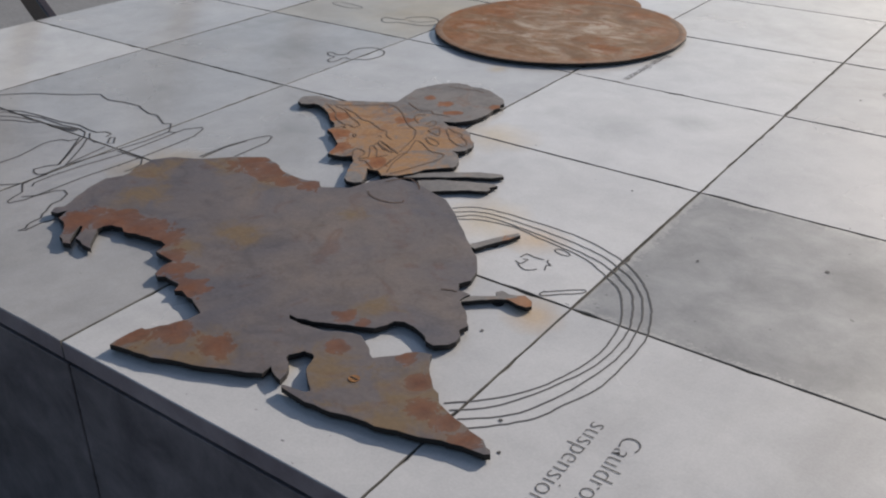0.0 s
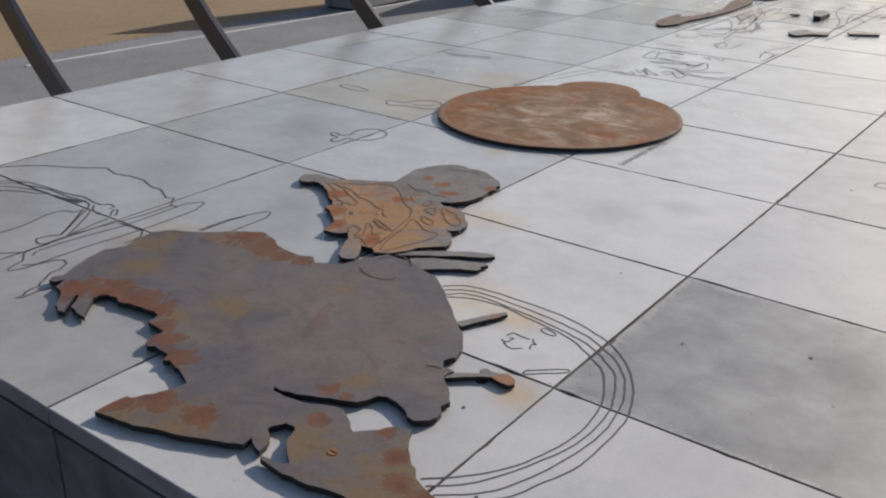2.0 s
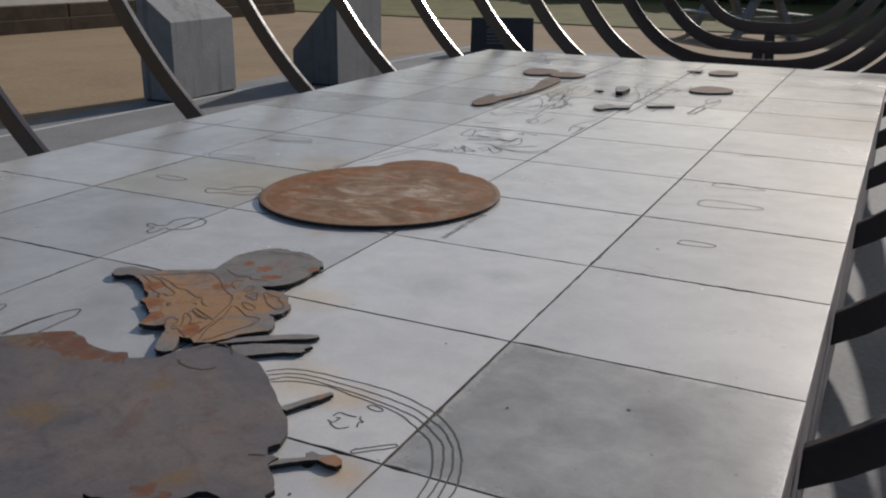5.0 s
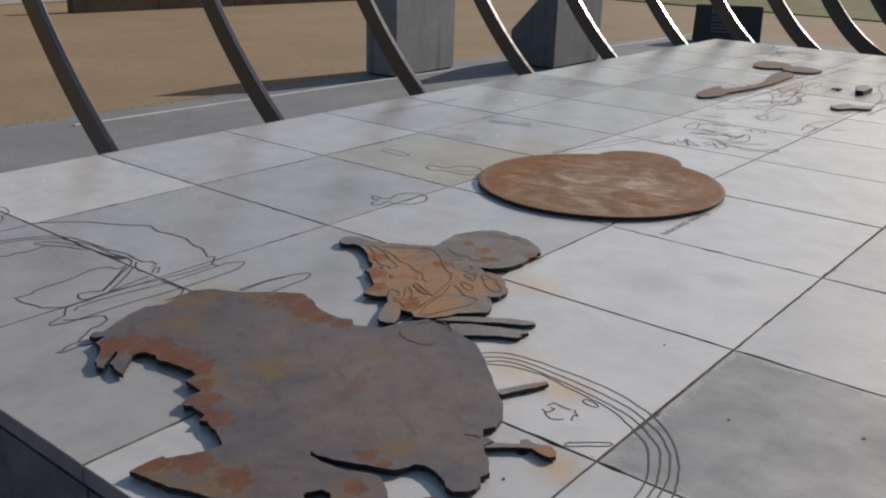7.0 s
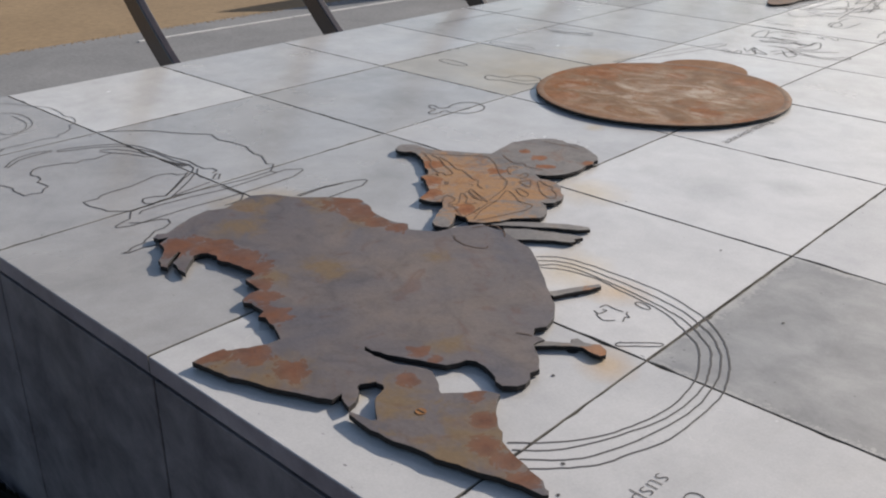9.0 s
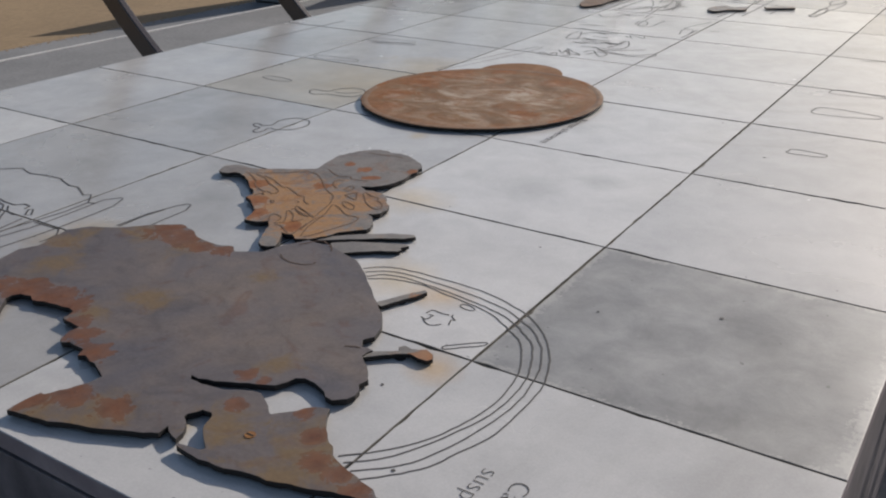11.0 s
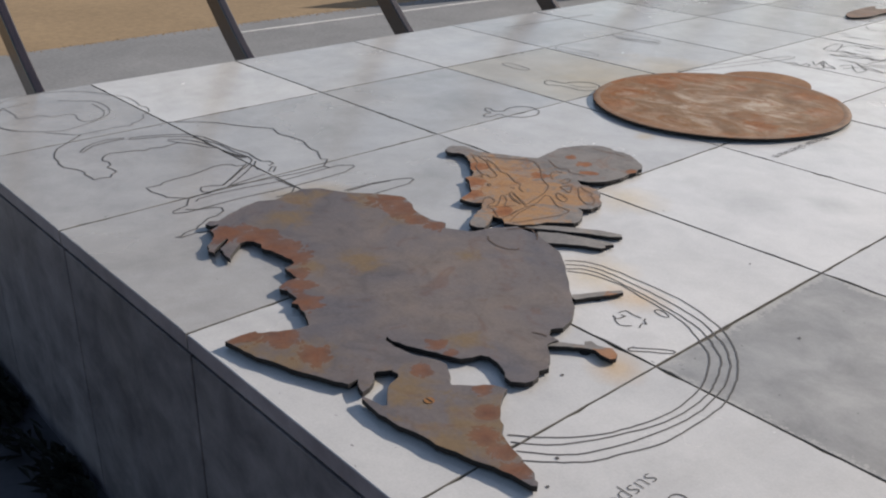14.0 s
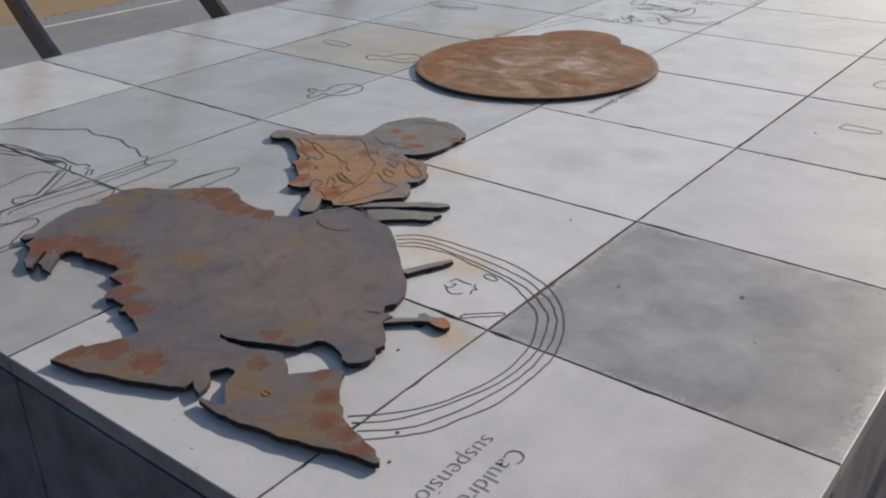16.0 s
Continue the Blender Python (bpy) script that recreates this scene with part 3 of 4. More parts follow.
chase([(1434, 1127), (1469, 1148), (1510, 1176), (1542, 1200), (1573, 1225), (1602, 1223), (1641, 1199), (1685, 1159), (1719, 1132), (1746, 1118), (1771, 1083), (1784, 1048), (1795, 1005), (1802, 977), (1790, 981), (1741, 999), (1729, 1004)])
chase([(1445, 1126), (1501, 1095), (1515, 1074), (1554, 1050), (1581, 1042)])
chase([(1464, 1134), (1506, 1124), (1545, 1097), (1587, 1078), (1609, 1062), (1608, 1047)])
chase([(1492, 1137), (1541, 1123), (1590, 1096), (1610, 1099), (1639, 1086), (1670, 1070), (1691, 1070), (1713, 1043), (1737, 1034)])
chase([(1574, 1010), (1577, 1028), (1592, 1026), (1580, 1032), (1583, 1050), (1603, 1041), (1609, 1048)])
chase([(1827, 862), (1821, 917), (1813, 966), (1821, 988)])
chase([(1853, 866), (1831, 918), (1820, 970), (1812, 1009), (1790, 1062), (1816, 1056), (1853, 1031), (1879, 1028), (1900, 1029), (1906, 997), (1895, 959), (1879, 907), (1862, 866)])
chase([(1725, 899), (1707, 921), (1705, 938), (1730, 935), (1742, 919), (1746, 895), (1761, 912), (1738, 946), (1720, 969), (1729, 973), (1755, 955), (1773, 929), (1784, 936), (1790, 949)])
chase([(1724, 981), (1725, 993), (1758, 972), (1781, 969), (1791, 969), (1774, 973), (1733, 991), (1720, 1001), (1723, 1010), (1759, 992), (1791, 976), (1806, 970)])
chase([(1754, 886), (1768, 892), (1791, 879), (1816, 864)])
chase([(1823, 902), (1815, 933)])
chase([(1774, 1132), (1778, 1145), (1788, 1163), (1809, 1137), (1816, 1120), (1788, 1130), (1774, 1132)])
chase([(1801, 1089), (1803, 1097), (1840, 1087), (1853, 1067), (1844, 1061), (1819, 1072), (1801, 1089)])
chase([(1809, 1164), (1809, 1177), (1836, 1164), (1859, 1163), (1870, 1145), (1889, 1136), (1911, 1103), (1892, 1097), (1857, 1116), (1838, 1135), (1809, 1164)])
chase([(1746, 1165), (1743, 1190), (1754, 1197), (1766, 1177), (1760, 1156)])
chase([(1705, 1220), (1689, 1215), (1686, 1195), (1714, 1167), (1724, 1166)])
chase([(1609, 1270), (1651, 1246), (1676, 1241), (1696, 1254), (1715, 1238), (1735, 1246), (1762, 1249)])
chase([(1619, 1446), (1663, 1452), (1697, 1462), (1730, 1459)])
chase([(1637, 1001), (1638, 1008), (1651, 999), (1651, 991), (1637, 1001)])
chase([(1695, 1027), (1697, 1036), (1707, 1030)])

for name, label, pts, z in (
        ("prong_plate", "long thin grey steel prong lying over the tiles", [(1878, 878), (1895, 903), (1954, 954), (2019, 1001), (2069, 1020), (2079, 1011), (2060, 988), (2013, 963), (1961, 924), (1929, 901), (1898, 879)], 0.7305),
        ("prong_plate", "thin grey steel prong beside the large plate", [(1930, 880), (1968, 914), (2028, 943), (2083, 965), (2094, 961), (2084, 941), (2093, 935), (2089, 922), (2055, 905), (2015, 874), (1988, 847), (1986, 836)], 0.7305),
        ("pin_plate", "short rusty steel pin beside the large plate", [(2203, 691), (2197, 702), (2212, 729), (2233, 769), (2250, 795), (2259, 788), (2249, 758), (2231, 724), (2215, 688)], 0.7305),
        ("handle_plate", "rusty steel handle with a forked orange end", [(2276, 512), (2294, 527), (2314, 544), (2345, 566), (2337, 576), (2344, 587), (2361, 583), (2375, 588), (2386, 596), (2406, 586), (2414, 572), (2408, 562), (2390, 561), (2369, 566), (2348, 553), (2321, 528), (2300, 506)], 0.7305)):
    ob = thing(name, label, "plate")
    p = mm(pts)
    part("sheet", sheet(ragged(p, rng, 0.0015), z, 0.008), (BAR_STEEL, EDGE), ob)
    c = sum(p, Vector((0, 0))) / len(p)
    studs(ob, [(c.x, c.y)], z - 0.008)

# ---- the great dish ----
dish = thing("dish_plate", "large round rusty steel dish plate with pale scratches", "plate")
CX, CY, CR = 1.566, 2.188, 0.424
pts = []
for k in range(120):
    a = 2 * math.pi * k / 120
    r = CR * (1 + 0.0236 * math.cos(2 * (a - 0.99)) + 0.003 * math.sin(7 * a)) + rng.uniform(-0.001, 0.001)
    pts.append(Vector((CX + r * math.cos(a), CY + r * math.sin(a))))
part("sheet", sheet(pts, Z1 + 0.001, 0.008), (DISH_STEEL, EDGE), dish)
bm = bmesh.new()
hoops = [[bm.verts.new((CX + (p.x - CX) * k, CY + (p.y - CY) * k, Z1 + h)) for p in pts] for k, h in ((0.940, 0.0008), (0.956, 0.0017), (0.974, 0.0020), (0.988, 0.0017), (0.9965, 0.0008))]
for inner, outer in zip(hoops, hoops[1:]):
    for i in range(len(pts)):
        f = bm.faces.new((inner[i - 1], outer[i - 1], outer[i], inner[i]))
        f.smooth = True
bmesh.ops.recalc_face_normals(bm, faces=bm.faces[:])
part("rim_bead", bm, RIM_STEEL, dish, "low worn brown rim")
studs(dish, [(1.35, 1.98), (1.75, 1.98), (1.75, 2.4), (1.35, 2.4)], Z1 - 0.007)
lid = thing("dish_plate", "second rusty round plate mostly hidden under the large dish", "plate")
pts = [Vector((1.500 + 0.169 * math.cos(2 * math.pi * k / 80), 2.590 + 0.169 * math.sin(2 * math.pi * k / 80))) for k in range(80)]
part("sheet", sheet(pts, Z1 - 0.0075, 0.0035), (DISH_STEEL, EDGE), lid)
studs(lid, [(1.45, 2.68), (1.57, 2.68)], Z1 - 0.011)

# ---- small plates on the far tiles ----
for name, label, pts in (
        ("oval_plate", "brown oval steel plate on the far tiles", [(784, 5574), (775, 5782), (888, 5824), (996, 5722), (989, 5546), (876, 5467)]),
        ("oval_plate", "brown oval steel plate touching another", [(1000, 5530), (1033, 5713), (1211, 5667), (1206, 5501), (1085, 5449)]),
        ("hammer_plate", "long rusty axe-hammer shaped steel plate", [(1007, 4209), (987, 4393), (999, 4541), (1050, 4462), (1111, 4636), (1118, 4871), (1056, 5169), (1041, 5350), (1093, 5407), (1161, 5285), (1172, 5140), (1179, 5026), (1181, 4796), (1160, 4554), (1126, 4362), (1126, 4213), (1075, 4110)]),
        ("block_plate", "small dark steel block on the far tiles", [(1603, 5048), (1627, 5172), (1694, 5058), (1687, 4901), (1649, 4901)]),
        ("shoe_plate", "dark shoe-shaped steel plate", [(1671, 4385), (1715, 4523), (1775, 4490), (1833, 4536), (1851, 4441), (1780, 4400), (1730, 4319)]),
        ("strip_plate", "thin dark steel strip on the far tiles", [(1914, 4590), (2049, 4702), (2067, 4628), (1939, 4542)]),
        ("buckle_plate", "brown pointed oval steel plate", [(2002, 5320), (2068, 5528), (2232, 5476), (2246, 5304), (2081, 5218)]),
        ("oval_plate", "small brown oval plate near the far end", [(1950, 6215), (1994, 6384), (2123, 6370), (2127, 6171), (2006, 6120)]),
        ("chip_plate", "tiny dark steel chip on the far tiles", [(1789, 6241), (1885, 6343), (1893, 6209)]),
        ("chip_plate", "tiny dark steel chip on the far tiles", [(1491, 4973), (1548, 4985), (1516, 5042)])):
    ob = thing(name, label, "plate")
    p = mm(pts)
    big = name == "block_plate"
    outline = catmull(p, True, 4) if name in ("oval_plate", "hammer_plate", "shoe_plate", "buckle_plate") else p
    z = 0.748 if big else 0.731
    part("sheet", sheet(ragged(outline, rng, 0.002), z, z - 0.7245), (BAR_STEEL if big or name in ("strip_plate", "shoe_plate") else FAR_STEEL, EDGE), ob)
    c = sum(p, Vector((0, 0))) / len(p)
    studs(ob, [(c.x, c.y)], 0.7245)

# ---- engraved drawings on the tiles ----
def engrave(name, lines, width=0.0032, closed=False, material=None, wobble=0.0012, smooth=4):
    for line in lines:
        part(name, ribbon(mm(line), width, TOP + 0.0005, closed, smooth, wobble, rng), material or GROOVE, table)


ARC_OUT = [(2065, 827), (2098, 858), (2152, 872), (2213, 874), (2275, 874), (2337, 870), (2387, 859), (2433, 843), (2473, 825), (2514, 793), (2539, 767), (2560, 738), (2586, 694), (2602, 653), (2616, 598), (2617, 510), (2611, 432), (2589, 373), (2570, 321), (2533, 276), (2491, 234)]
ARC_THIRD = [(2080, 816), (2118, 844), (2166, 854), (2230, 852), (2285, 849), (2342, 842), (2390, 833), (2434, 820), (2475, 797), (2506, 779), (2536, 747), (2558, 718), (2577, 675), (2588, 643), (2600, 567), (2594, 475), (2561, 353), (2526, 295), (2478, 253)]
ARC_SECOND = [(2094, 799), (2123, 827), (2171, 837), (2228, 834), (2285, 829), (2343, 820), (2392, 810), (2435, 797), (2476, 775), (2507, 751), (2531, 729), (2551, 693), (2570, 647), (2581, 605), (2584, 515), (2561, 424), (2512, 318), (2456, 262)]
ARC_IN = [(2104, 791), (2141, 815), (2188, 825), (2225, 828), (2286, 817), (2336, 809), (2376, 802), (2413, 790), (2447, 769), (2481, 746), (2508, 726), (2530, 691), (2548, 654), (2566, 594), (2569, 505), (2554, 437), (2529, 374), (2484, 313), (2439, 272)]
engrave("engraved_ring", [ARC_OUT, ARC_THIRD, ARC_SECOND, ARC_IN], 0.0031, wobble=0.001)
engrave("engraved_mark", [[(2296, 710), (2309, 705), (2312, 714), (2314, 727), (2304, 725)], [(2306, 703), (2322, 692), (2335, 693), (2346, 706)], [(2296, 728), (2300, 746), (2316, 743), (2340, 745)], [(2360, 711), (2354, 730), (2362, 732), (2349, 741), (2346, 750)]], 0.003, wobble=0.0006, smooth=2)
engrave("engraved_mark", [[(2337, 791), (2343, 801), (2367, 795), (2370, 785), (2350, 783)], [(2399, 628), (2397, 639), (2437, 676), (2456, 690), (2460, 680), (2428, 651), (2406, 630)]], 0.003, True, wobble=0.0006, smooth=2)
engrave("engraved_flask", [[(1123, 1529), (1140, 1555), (1127, 1597), (1138, 1636), (1174, 1661), (1216, 1647), (1240, 1616), (1242, 1573), (1221, 1536), (1186, 1520), (1158, 1519), (1163, 1480), (1149, 1458), (1129, 1474), (1128, 1507), (1101, 1509), (1082, 1526), (1087, 1540)],
                           [(963, 1953), (958, 1980), (1020, 1990), (1033, 2037), (1072, 2076), (1122, 2072), (1154, 2039), (1158, 1997), (1132, 1967), (1080, 1958), (1039, 1956), (1002, 1928), (977, 1937)]], 0.0046, True, wobble=0.003, smooth=3)
engrave("engraved_flask", [[(1051, 1994), (1096, 2001), (1138, 2044)]], 0.0036, wobble=0.002)
engrave("engraved_bar", [[(654, 2041), (681, 2063), (777, 2053), (793, 2028), (747, 2011), (675, 2021)], [(590, 2450), (773, 2469), (797, 2433), (626, 2406)], [(569, 2872), (767, 2905), (785, 2869), (597, 2825)], [(1174, 2533), (1304, 3048), (1344, 3035), (1219, 2564)]], 0.004, True, material=SOFT_GROOVE)
engrave("engraved_bar", [[(2599, 2946), (2633, 2987), (2770, 2959), (2770, 2932), (2620, 2912)], [(2602, 2659), (2637, 2706), (2802, 2686), (2800, 2644), (2628, 2608)], [(2644, 2151), (2658, 2179), (2747, 2171), (2737, 2140), (2652, 2131)]], 0.004, True)
engrave("engraved_buckler", [[(60, 260), (17, 280), (-17, 321), (-39, 401), (-24, 472), (14, 536), (66, 584), (145, 619), (190, 648), (273, 648), (325, 637), (351, 646), (389, 640), (422, 620), (430, 600), (465, 585), (493, 553), (497, 532), (517, 519), (508, 483), (508, 450), (512, 404), (510, 370), (509, 353), (482, 330), (427, 284)]], 0.0032, material=SOFT_GROOVE, wobble=0.0008, smooth=2)
engrave("engraved_buckler", [[(95, 448), (142, 501), (173, 536), (230, 550), (295, 543), (344, 523), (387, 479), (419, 409), (439, 339), (416, 288), (360, 225), (304, 196), (236, 186), (169, 198), (114, 227), (81, 274), (68, 357)]], 0.0032, material=SOFT_GROOVE, wobble=0.0008, smooth=2)
engrave("engraved_buckler", [[(205, 522), (276, 523), (321, 516), (366, 492), (390, 455), (386, 424), (348, 417), (302, 429), (275, 417), (275, 389), (275, 362), (230, 339), (237, 320), (234, 289), (217, 269), (184, 278), (141, 276), (81, 274)]], 0.0032, material=SOFT_GROOVE, wobble=0.0008, smooth=2)
engrave("engraved_buckler", [[(81, 274), (133, 230), (186, 208), (259, 195), (310, 202), (355, 227)]], 0.0032, material=SOFT_GROOVE, wobble=0.0008, smooth=2)
engrave("engraved_horn", [[(515, 359), (568, 294), (601, 256), (635, 235), (676, 219), (710, 216), (734, 209), (770, 209), (811, 230), (841, 238), (862, 230), (893, 233), (916, 235), (916, 253), (925, 275), (904, 290), (892, 308), (865, 304), (846, 301), (831, 318), (805, 322), (785, 314), (766, 320), (744, 337), (736, 356), (746, 390), (759, 426), (775, 444), (765, 470), (780, 494), (767, 555)]], 0.0044, wobble=0.0008, smooth=1)
engrave("engraved_horn", [[(673, 293), (640, 321), (617, 356), (610, 403), (624, 449), (633, 444), (631, 402), (641, 346), (666, 315), (681, 295)]], 0.0044, wobble=0.0008, smooth=1)
engrave("engraved_horn", [[(637, 457), (642, 494), (678, 566), (712, 613), (769, 637), (834, 646), (919, 650), (985, 665), (1029, 658), (1067, 658), (1082, 675), (1106, 674), (1112, 654)]], 0.0044, wobble=0.0008, smooth=1)
engrave("engraved_horn", [[(647, 452), (662, 484), (686, 543), (737, 608), (803, 627), (862, 639), (950, 640), (1009, 649), (1041, 643), (1069, 619), (1099, 573), (1139, 522), (1170, 477)]], 0.0044, wobble=0.0008, smooth=1)
engrave("engraved_horn", [[(721, 543), (744, 576), (785, 599), (830, 611), (878, 619), (948, 623), (994, 640), (1016, 650)]], 0.0044, wobble=0.0008, smooth=1)
engrave("engraved_horn", [[(731, 538), (767, 555), (813, 584), (862, 601), (883, 617)]], 0.0044, wobble=0.0008, smooth=1)
engrave("engraved_horn", [[(906, 621), (980, 631), (1014, 640), (1011, 630), (961, 624)]], 0.0044, wobble=0.0008, smooth=1)
engrave("engraved_horn", [[(1058, 614), (1102, 563), (1145, 510), (1170, 477)]], 0.0044, wobble=0.0008, smooth=1)
engrave("engraved_horn", [[(1082, 620), (1117, 580), (1156, 528), (1186, 484)]], 0.0044, wobble=0.0008, smooth=1)
engrave("engraved_horn", [[(1056, 646), (1085, 623), (1118, 614), (1136, 621)]], 0.0044, wobble=0.0008, smooth=1)
engrave("engraved_horn", [[(1126, 656), (1134, 665), (1163, 638), (1150, 630), (1126, 656)]], 0.0044, wobble=0.0008, smooth=1)
engrave("engraved_horn", [[(1067, 603), (1059, 581), (1037, 577), (1026, 557), (1022, 533), (1037, 490), (1047, 450), (1047, 401), (1050, 367), (1064, 353), (1061, 314), (1095, 312), (1142, 325), (1157, 325), (1183, 349), (1197, 364), (1195, 389), (1198, 427)]], 0.0044, wobble=0.0008, smooth=1)
engrave("engraved_horn", [[(1170, 477), (1154, 454), (1147, 428), (1163, 416), (1181, 414), (1195, 429)]], 0.0044, wobble=0.0008, smooth=1)
engrave("engraved_horn", [[(1184, 494), (1173, 560), (1166, 609)]], 0.0044, wobble=0.0008, smooth=1)
engrave("engraved_horn", [[(554, 623), (613, 698), (665, 747), (720, 774), (770, 804), (825, 849), (854, 839), (885, 832), (934, 846), (994, 850), (1019, 839), (1063, 827), (1093, 831), (1130, 813), (1156, 800), (1172, 811), (1199, 786), (1214, 769), (1232, 775)]], 0.0044, wobble=0.0008, smooth=1)
engrave("engraved_spear", [[(1201, 363), (1196, 397), (1188, 450), (1189, 499), (1202, 593), (1217, 692), (1214, 769), (1232, 775)]], 0.0044, wobble=0.0008, smooth=1)
engrave("engraved_spear", [[(1230, 368), (1217, 381), (1214, 434), (1222, 512), (1239, 604), (1236, 714), (1233, 803), (1259, 839), (1272, 834), (1290, 787), (1294, 727), (1294, 635), (1289, 552), (1280, 474), (1281, 378), (1279, 318), (1266, 288), (1255, 291), (1247, 313), (1240, 337), (1201, 363)]], 0.0044, wobble=0.0008, smooth=1)
engrave("engraved_spear", [[(1261, 323), (1282, 346), (1293, 386), (1308, 397), (1330, 390), (1346, 362), (1347, 338), (1367, 311), (1373, 299), (1387, 286), (1388, 273), (1391, 254), (1403, 240), (1401, 224), (1411, 235), (1408, 273), (1417, 296), (1435, 307)]], 0.0044, wobble=0.0008, smooth=1)
engrave("engraved_spear", [[(1214, 612), (1264, 613), (1303, 615), (1328, 590), (1333, 556), (1330, 541)]], 0.0044, wobble=0.0008, smooth=1)
engrave("engraved_spear", [[(1405, 704), (1408, 796), (1428, 874), (1444, 900), (1455, 898), (1472, 866), (1473, 818), (1473, 753)]], 0.0044, wobble=0.0008, smooth=1)
engrave("engraved_spear", [[(1413, 705), (1412, 784), (1423, 841)]], 0.0044, wobble=0.0008, smooth=1)
engrave("engraved_chain", [[(1484, 3199), (1551, 3209), (1597, 3166), (1644, 3152), (1717, 3141), (1786, 3168), (1822, 3215), (1840, 3173), (1799, 3135), (1741, 3115), (1684, 3122), (1638, 3135), (1591, 3162)]], 0.0058, material=SOFT_GROOVE, wobble=0.003, smooth=2)
engrave("engraved_chain", [[(1523, 3207), (1594, 3206), (1650, 3238), (1665, 3304), (1629, 3401), (1604, 3386), (1610, 3301), (1596, 3235)]], 0.0058, material=SOFT_GROOVE, wobble=0.003, smooth=2)
engrave("engraved_chain", [[(1534, 3346), (1577, 3311), (1612, 3331), (1610, 3405)]], 0.0058, material=SOFT_GROOVE, wobble=0.003, smooth=2)
engrave("engraved_chain", [[(1340, 3339), (1322, 3457), (1346, 3504), (1396, 3341), (1340, 3339)]], 0.0058, material=SOFT_GROOVE, wobble=0.003, smooth=2)
engrave("engraved_chain", [[(1369, 3452), (1388, 3512), (1465, 3509)]], 0.0058, material=SOFT_GROOVE, wobble=0.003, smooth=2)
engrave("engraved_chain", [[(1426, 3359), (1494, 3338)]], 0.0058, material=SOFT_GROOVE, wobble=0.003, smooth=2)
engrave("engraved_chain", [[(1431, 3316), (1512, 3318)]], 0.0058, material=SOFT_GROOVE, wobble=0.003, smooth=2)
engrave("engraved_chain", [[(1408, 3379), (1486, 3363)]], 0.0058, material=SOFT_GROOVE, wobble=0.003, smooth=2)
engrave("engraved_chain", [[(1437, 3609), (1492, 3624)]], 0.0058, material=SOFT_GROOVE, wobble=0.003, smooth=2)
engrave("engraved_chain", [[(1291, 3591), (1376, 3573), (1449, 3582)]], 0.0058, material=SOFT_GROOVE, wobble=0.003, smooth=2)
engrave("engraved_chain", [[(1564, 3519), (1609, 3481), (1576, 3542), (1617, 3534), (1661, 3496), (1641, 3548)]], 0.0058, material=SOFT_GROOVE, wobble=0.003, smooth=2)
engrave("engraved_chain", [[(1387, 2962), (1393, 3005), (1435, 2976), (1436, 3031), (1467, 2995), (1445, 2956), (1398, 2955)]], 0.0058, material=SOFT_GROOVE, wobble=0.003, smooth=2)
engrave("engraved_chain", [[(1431, 3083), (1475, 3026), (1460, 3099), (1496, 3039), (1532, 3033), (1559, 3035), (1497, 3080), (1454, 3124), (1520, 3013), (1499, 2987)]], 0.0058, material=SOFT_GROOVE, wobble=0.003, smooth=2)
engrave("engraved_chain", [[(1546, 3095), (1564, 3147), (1604, 3088), (1642, 3044), (1647, 3113), (1600, 3127), (1576, 3058)]], 0.0058, material=SOFT_GROOVE, wobble=0.003, smooth=2)
engrave("engraved_chain", [[(1570, 3164), (1642, 3192), (1697, 3224), (1759, 3274)]], 0.0058, material=SOFT_GROOVE, wobble=0.003, smooth=2)
engrave("engraved_figure", [[(1492, 3816), (1475, 3898), (1508, 3918), (1542, 3846), (1528, 3802), (1492, 3816)]], 0.006, material=SOFT_GROOVE, wobble=0.002, smooth=2)
engrave("engraved_figure", [[(1254, 4749), (1244, 4847), (1314, 4786), (1314, 4890), (1382, 4726), (1372, 4622), (1320, 4639), (1254, 4749)]], 0.006, material=SOFT_GROOVE, wobble=0.002, smooth=2)
engrave("engraved_figure", [[(1471, 3991), (1448, 4136), (1425, 4333), (1426, 4444)]], 0.006, material=SOFT_GROOVE, wobble=0.002, smooth=2)
engrave("engraved_figure", [[(1512, 4278), (1476, 4475), (1444, 4618), (1430, 4730)]], 0.006, material=SOFT_GROOVE, wobble=0.002, smooth=2)
engrave("engraved_figure", [[(1337, 5207), (1321, 5140), (1344, 4961), (1404, 4840)]], 0.006, material=SOFT_GROOVE, wobble=0.002, smooth=2)
engrave("engraved_figure", [[(1765, 3685), (1739, 3787), (1754, 3830)]], 0.006, material=SOFT_GROOVE, wobble=0.002, smooth=2)
engrave("engraved_figure", [[(1801, 3707), (1806, 3826)]], 0.006, material=SOFT_GROOVE, wobble=0.002, smooth=2)
engrave("engraved_figure", [[(1866, 3828), (1910, 3837)]], 0.006, material=SOFT_GROOVE, wobble=0.002, smooth=2)
engrave("engraved_figure", [[(1402, 4028), (1434, 4087)]], 0.006, material=SOFT_GROOVE, wobble=0.002, smooth=2)
engrave("engraved_figure", [[(1476, 4407), (1544, 4426)]], 0.006, material=SOFT_GROOVE, wobble=0.002, smooth=2)
engrave("engraved_figure", [[(1397, 4316), (1400, 4384)]], 0.006, material=SOFT_GROOVE, wobble=0.002, smooth=2)
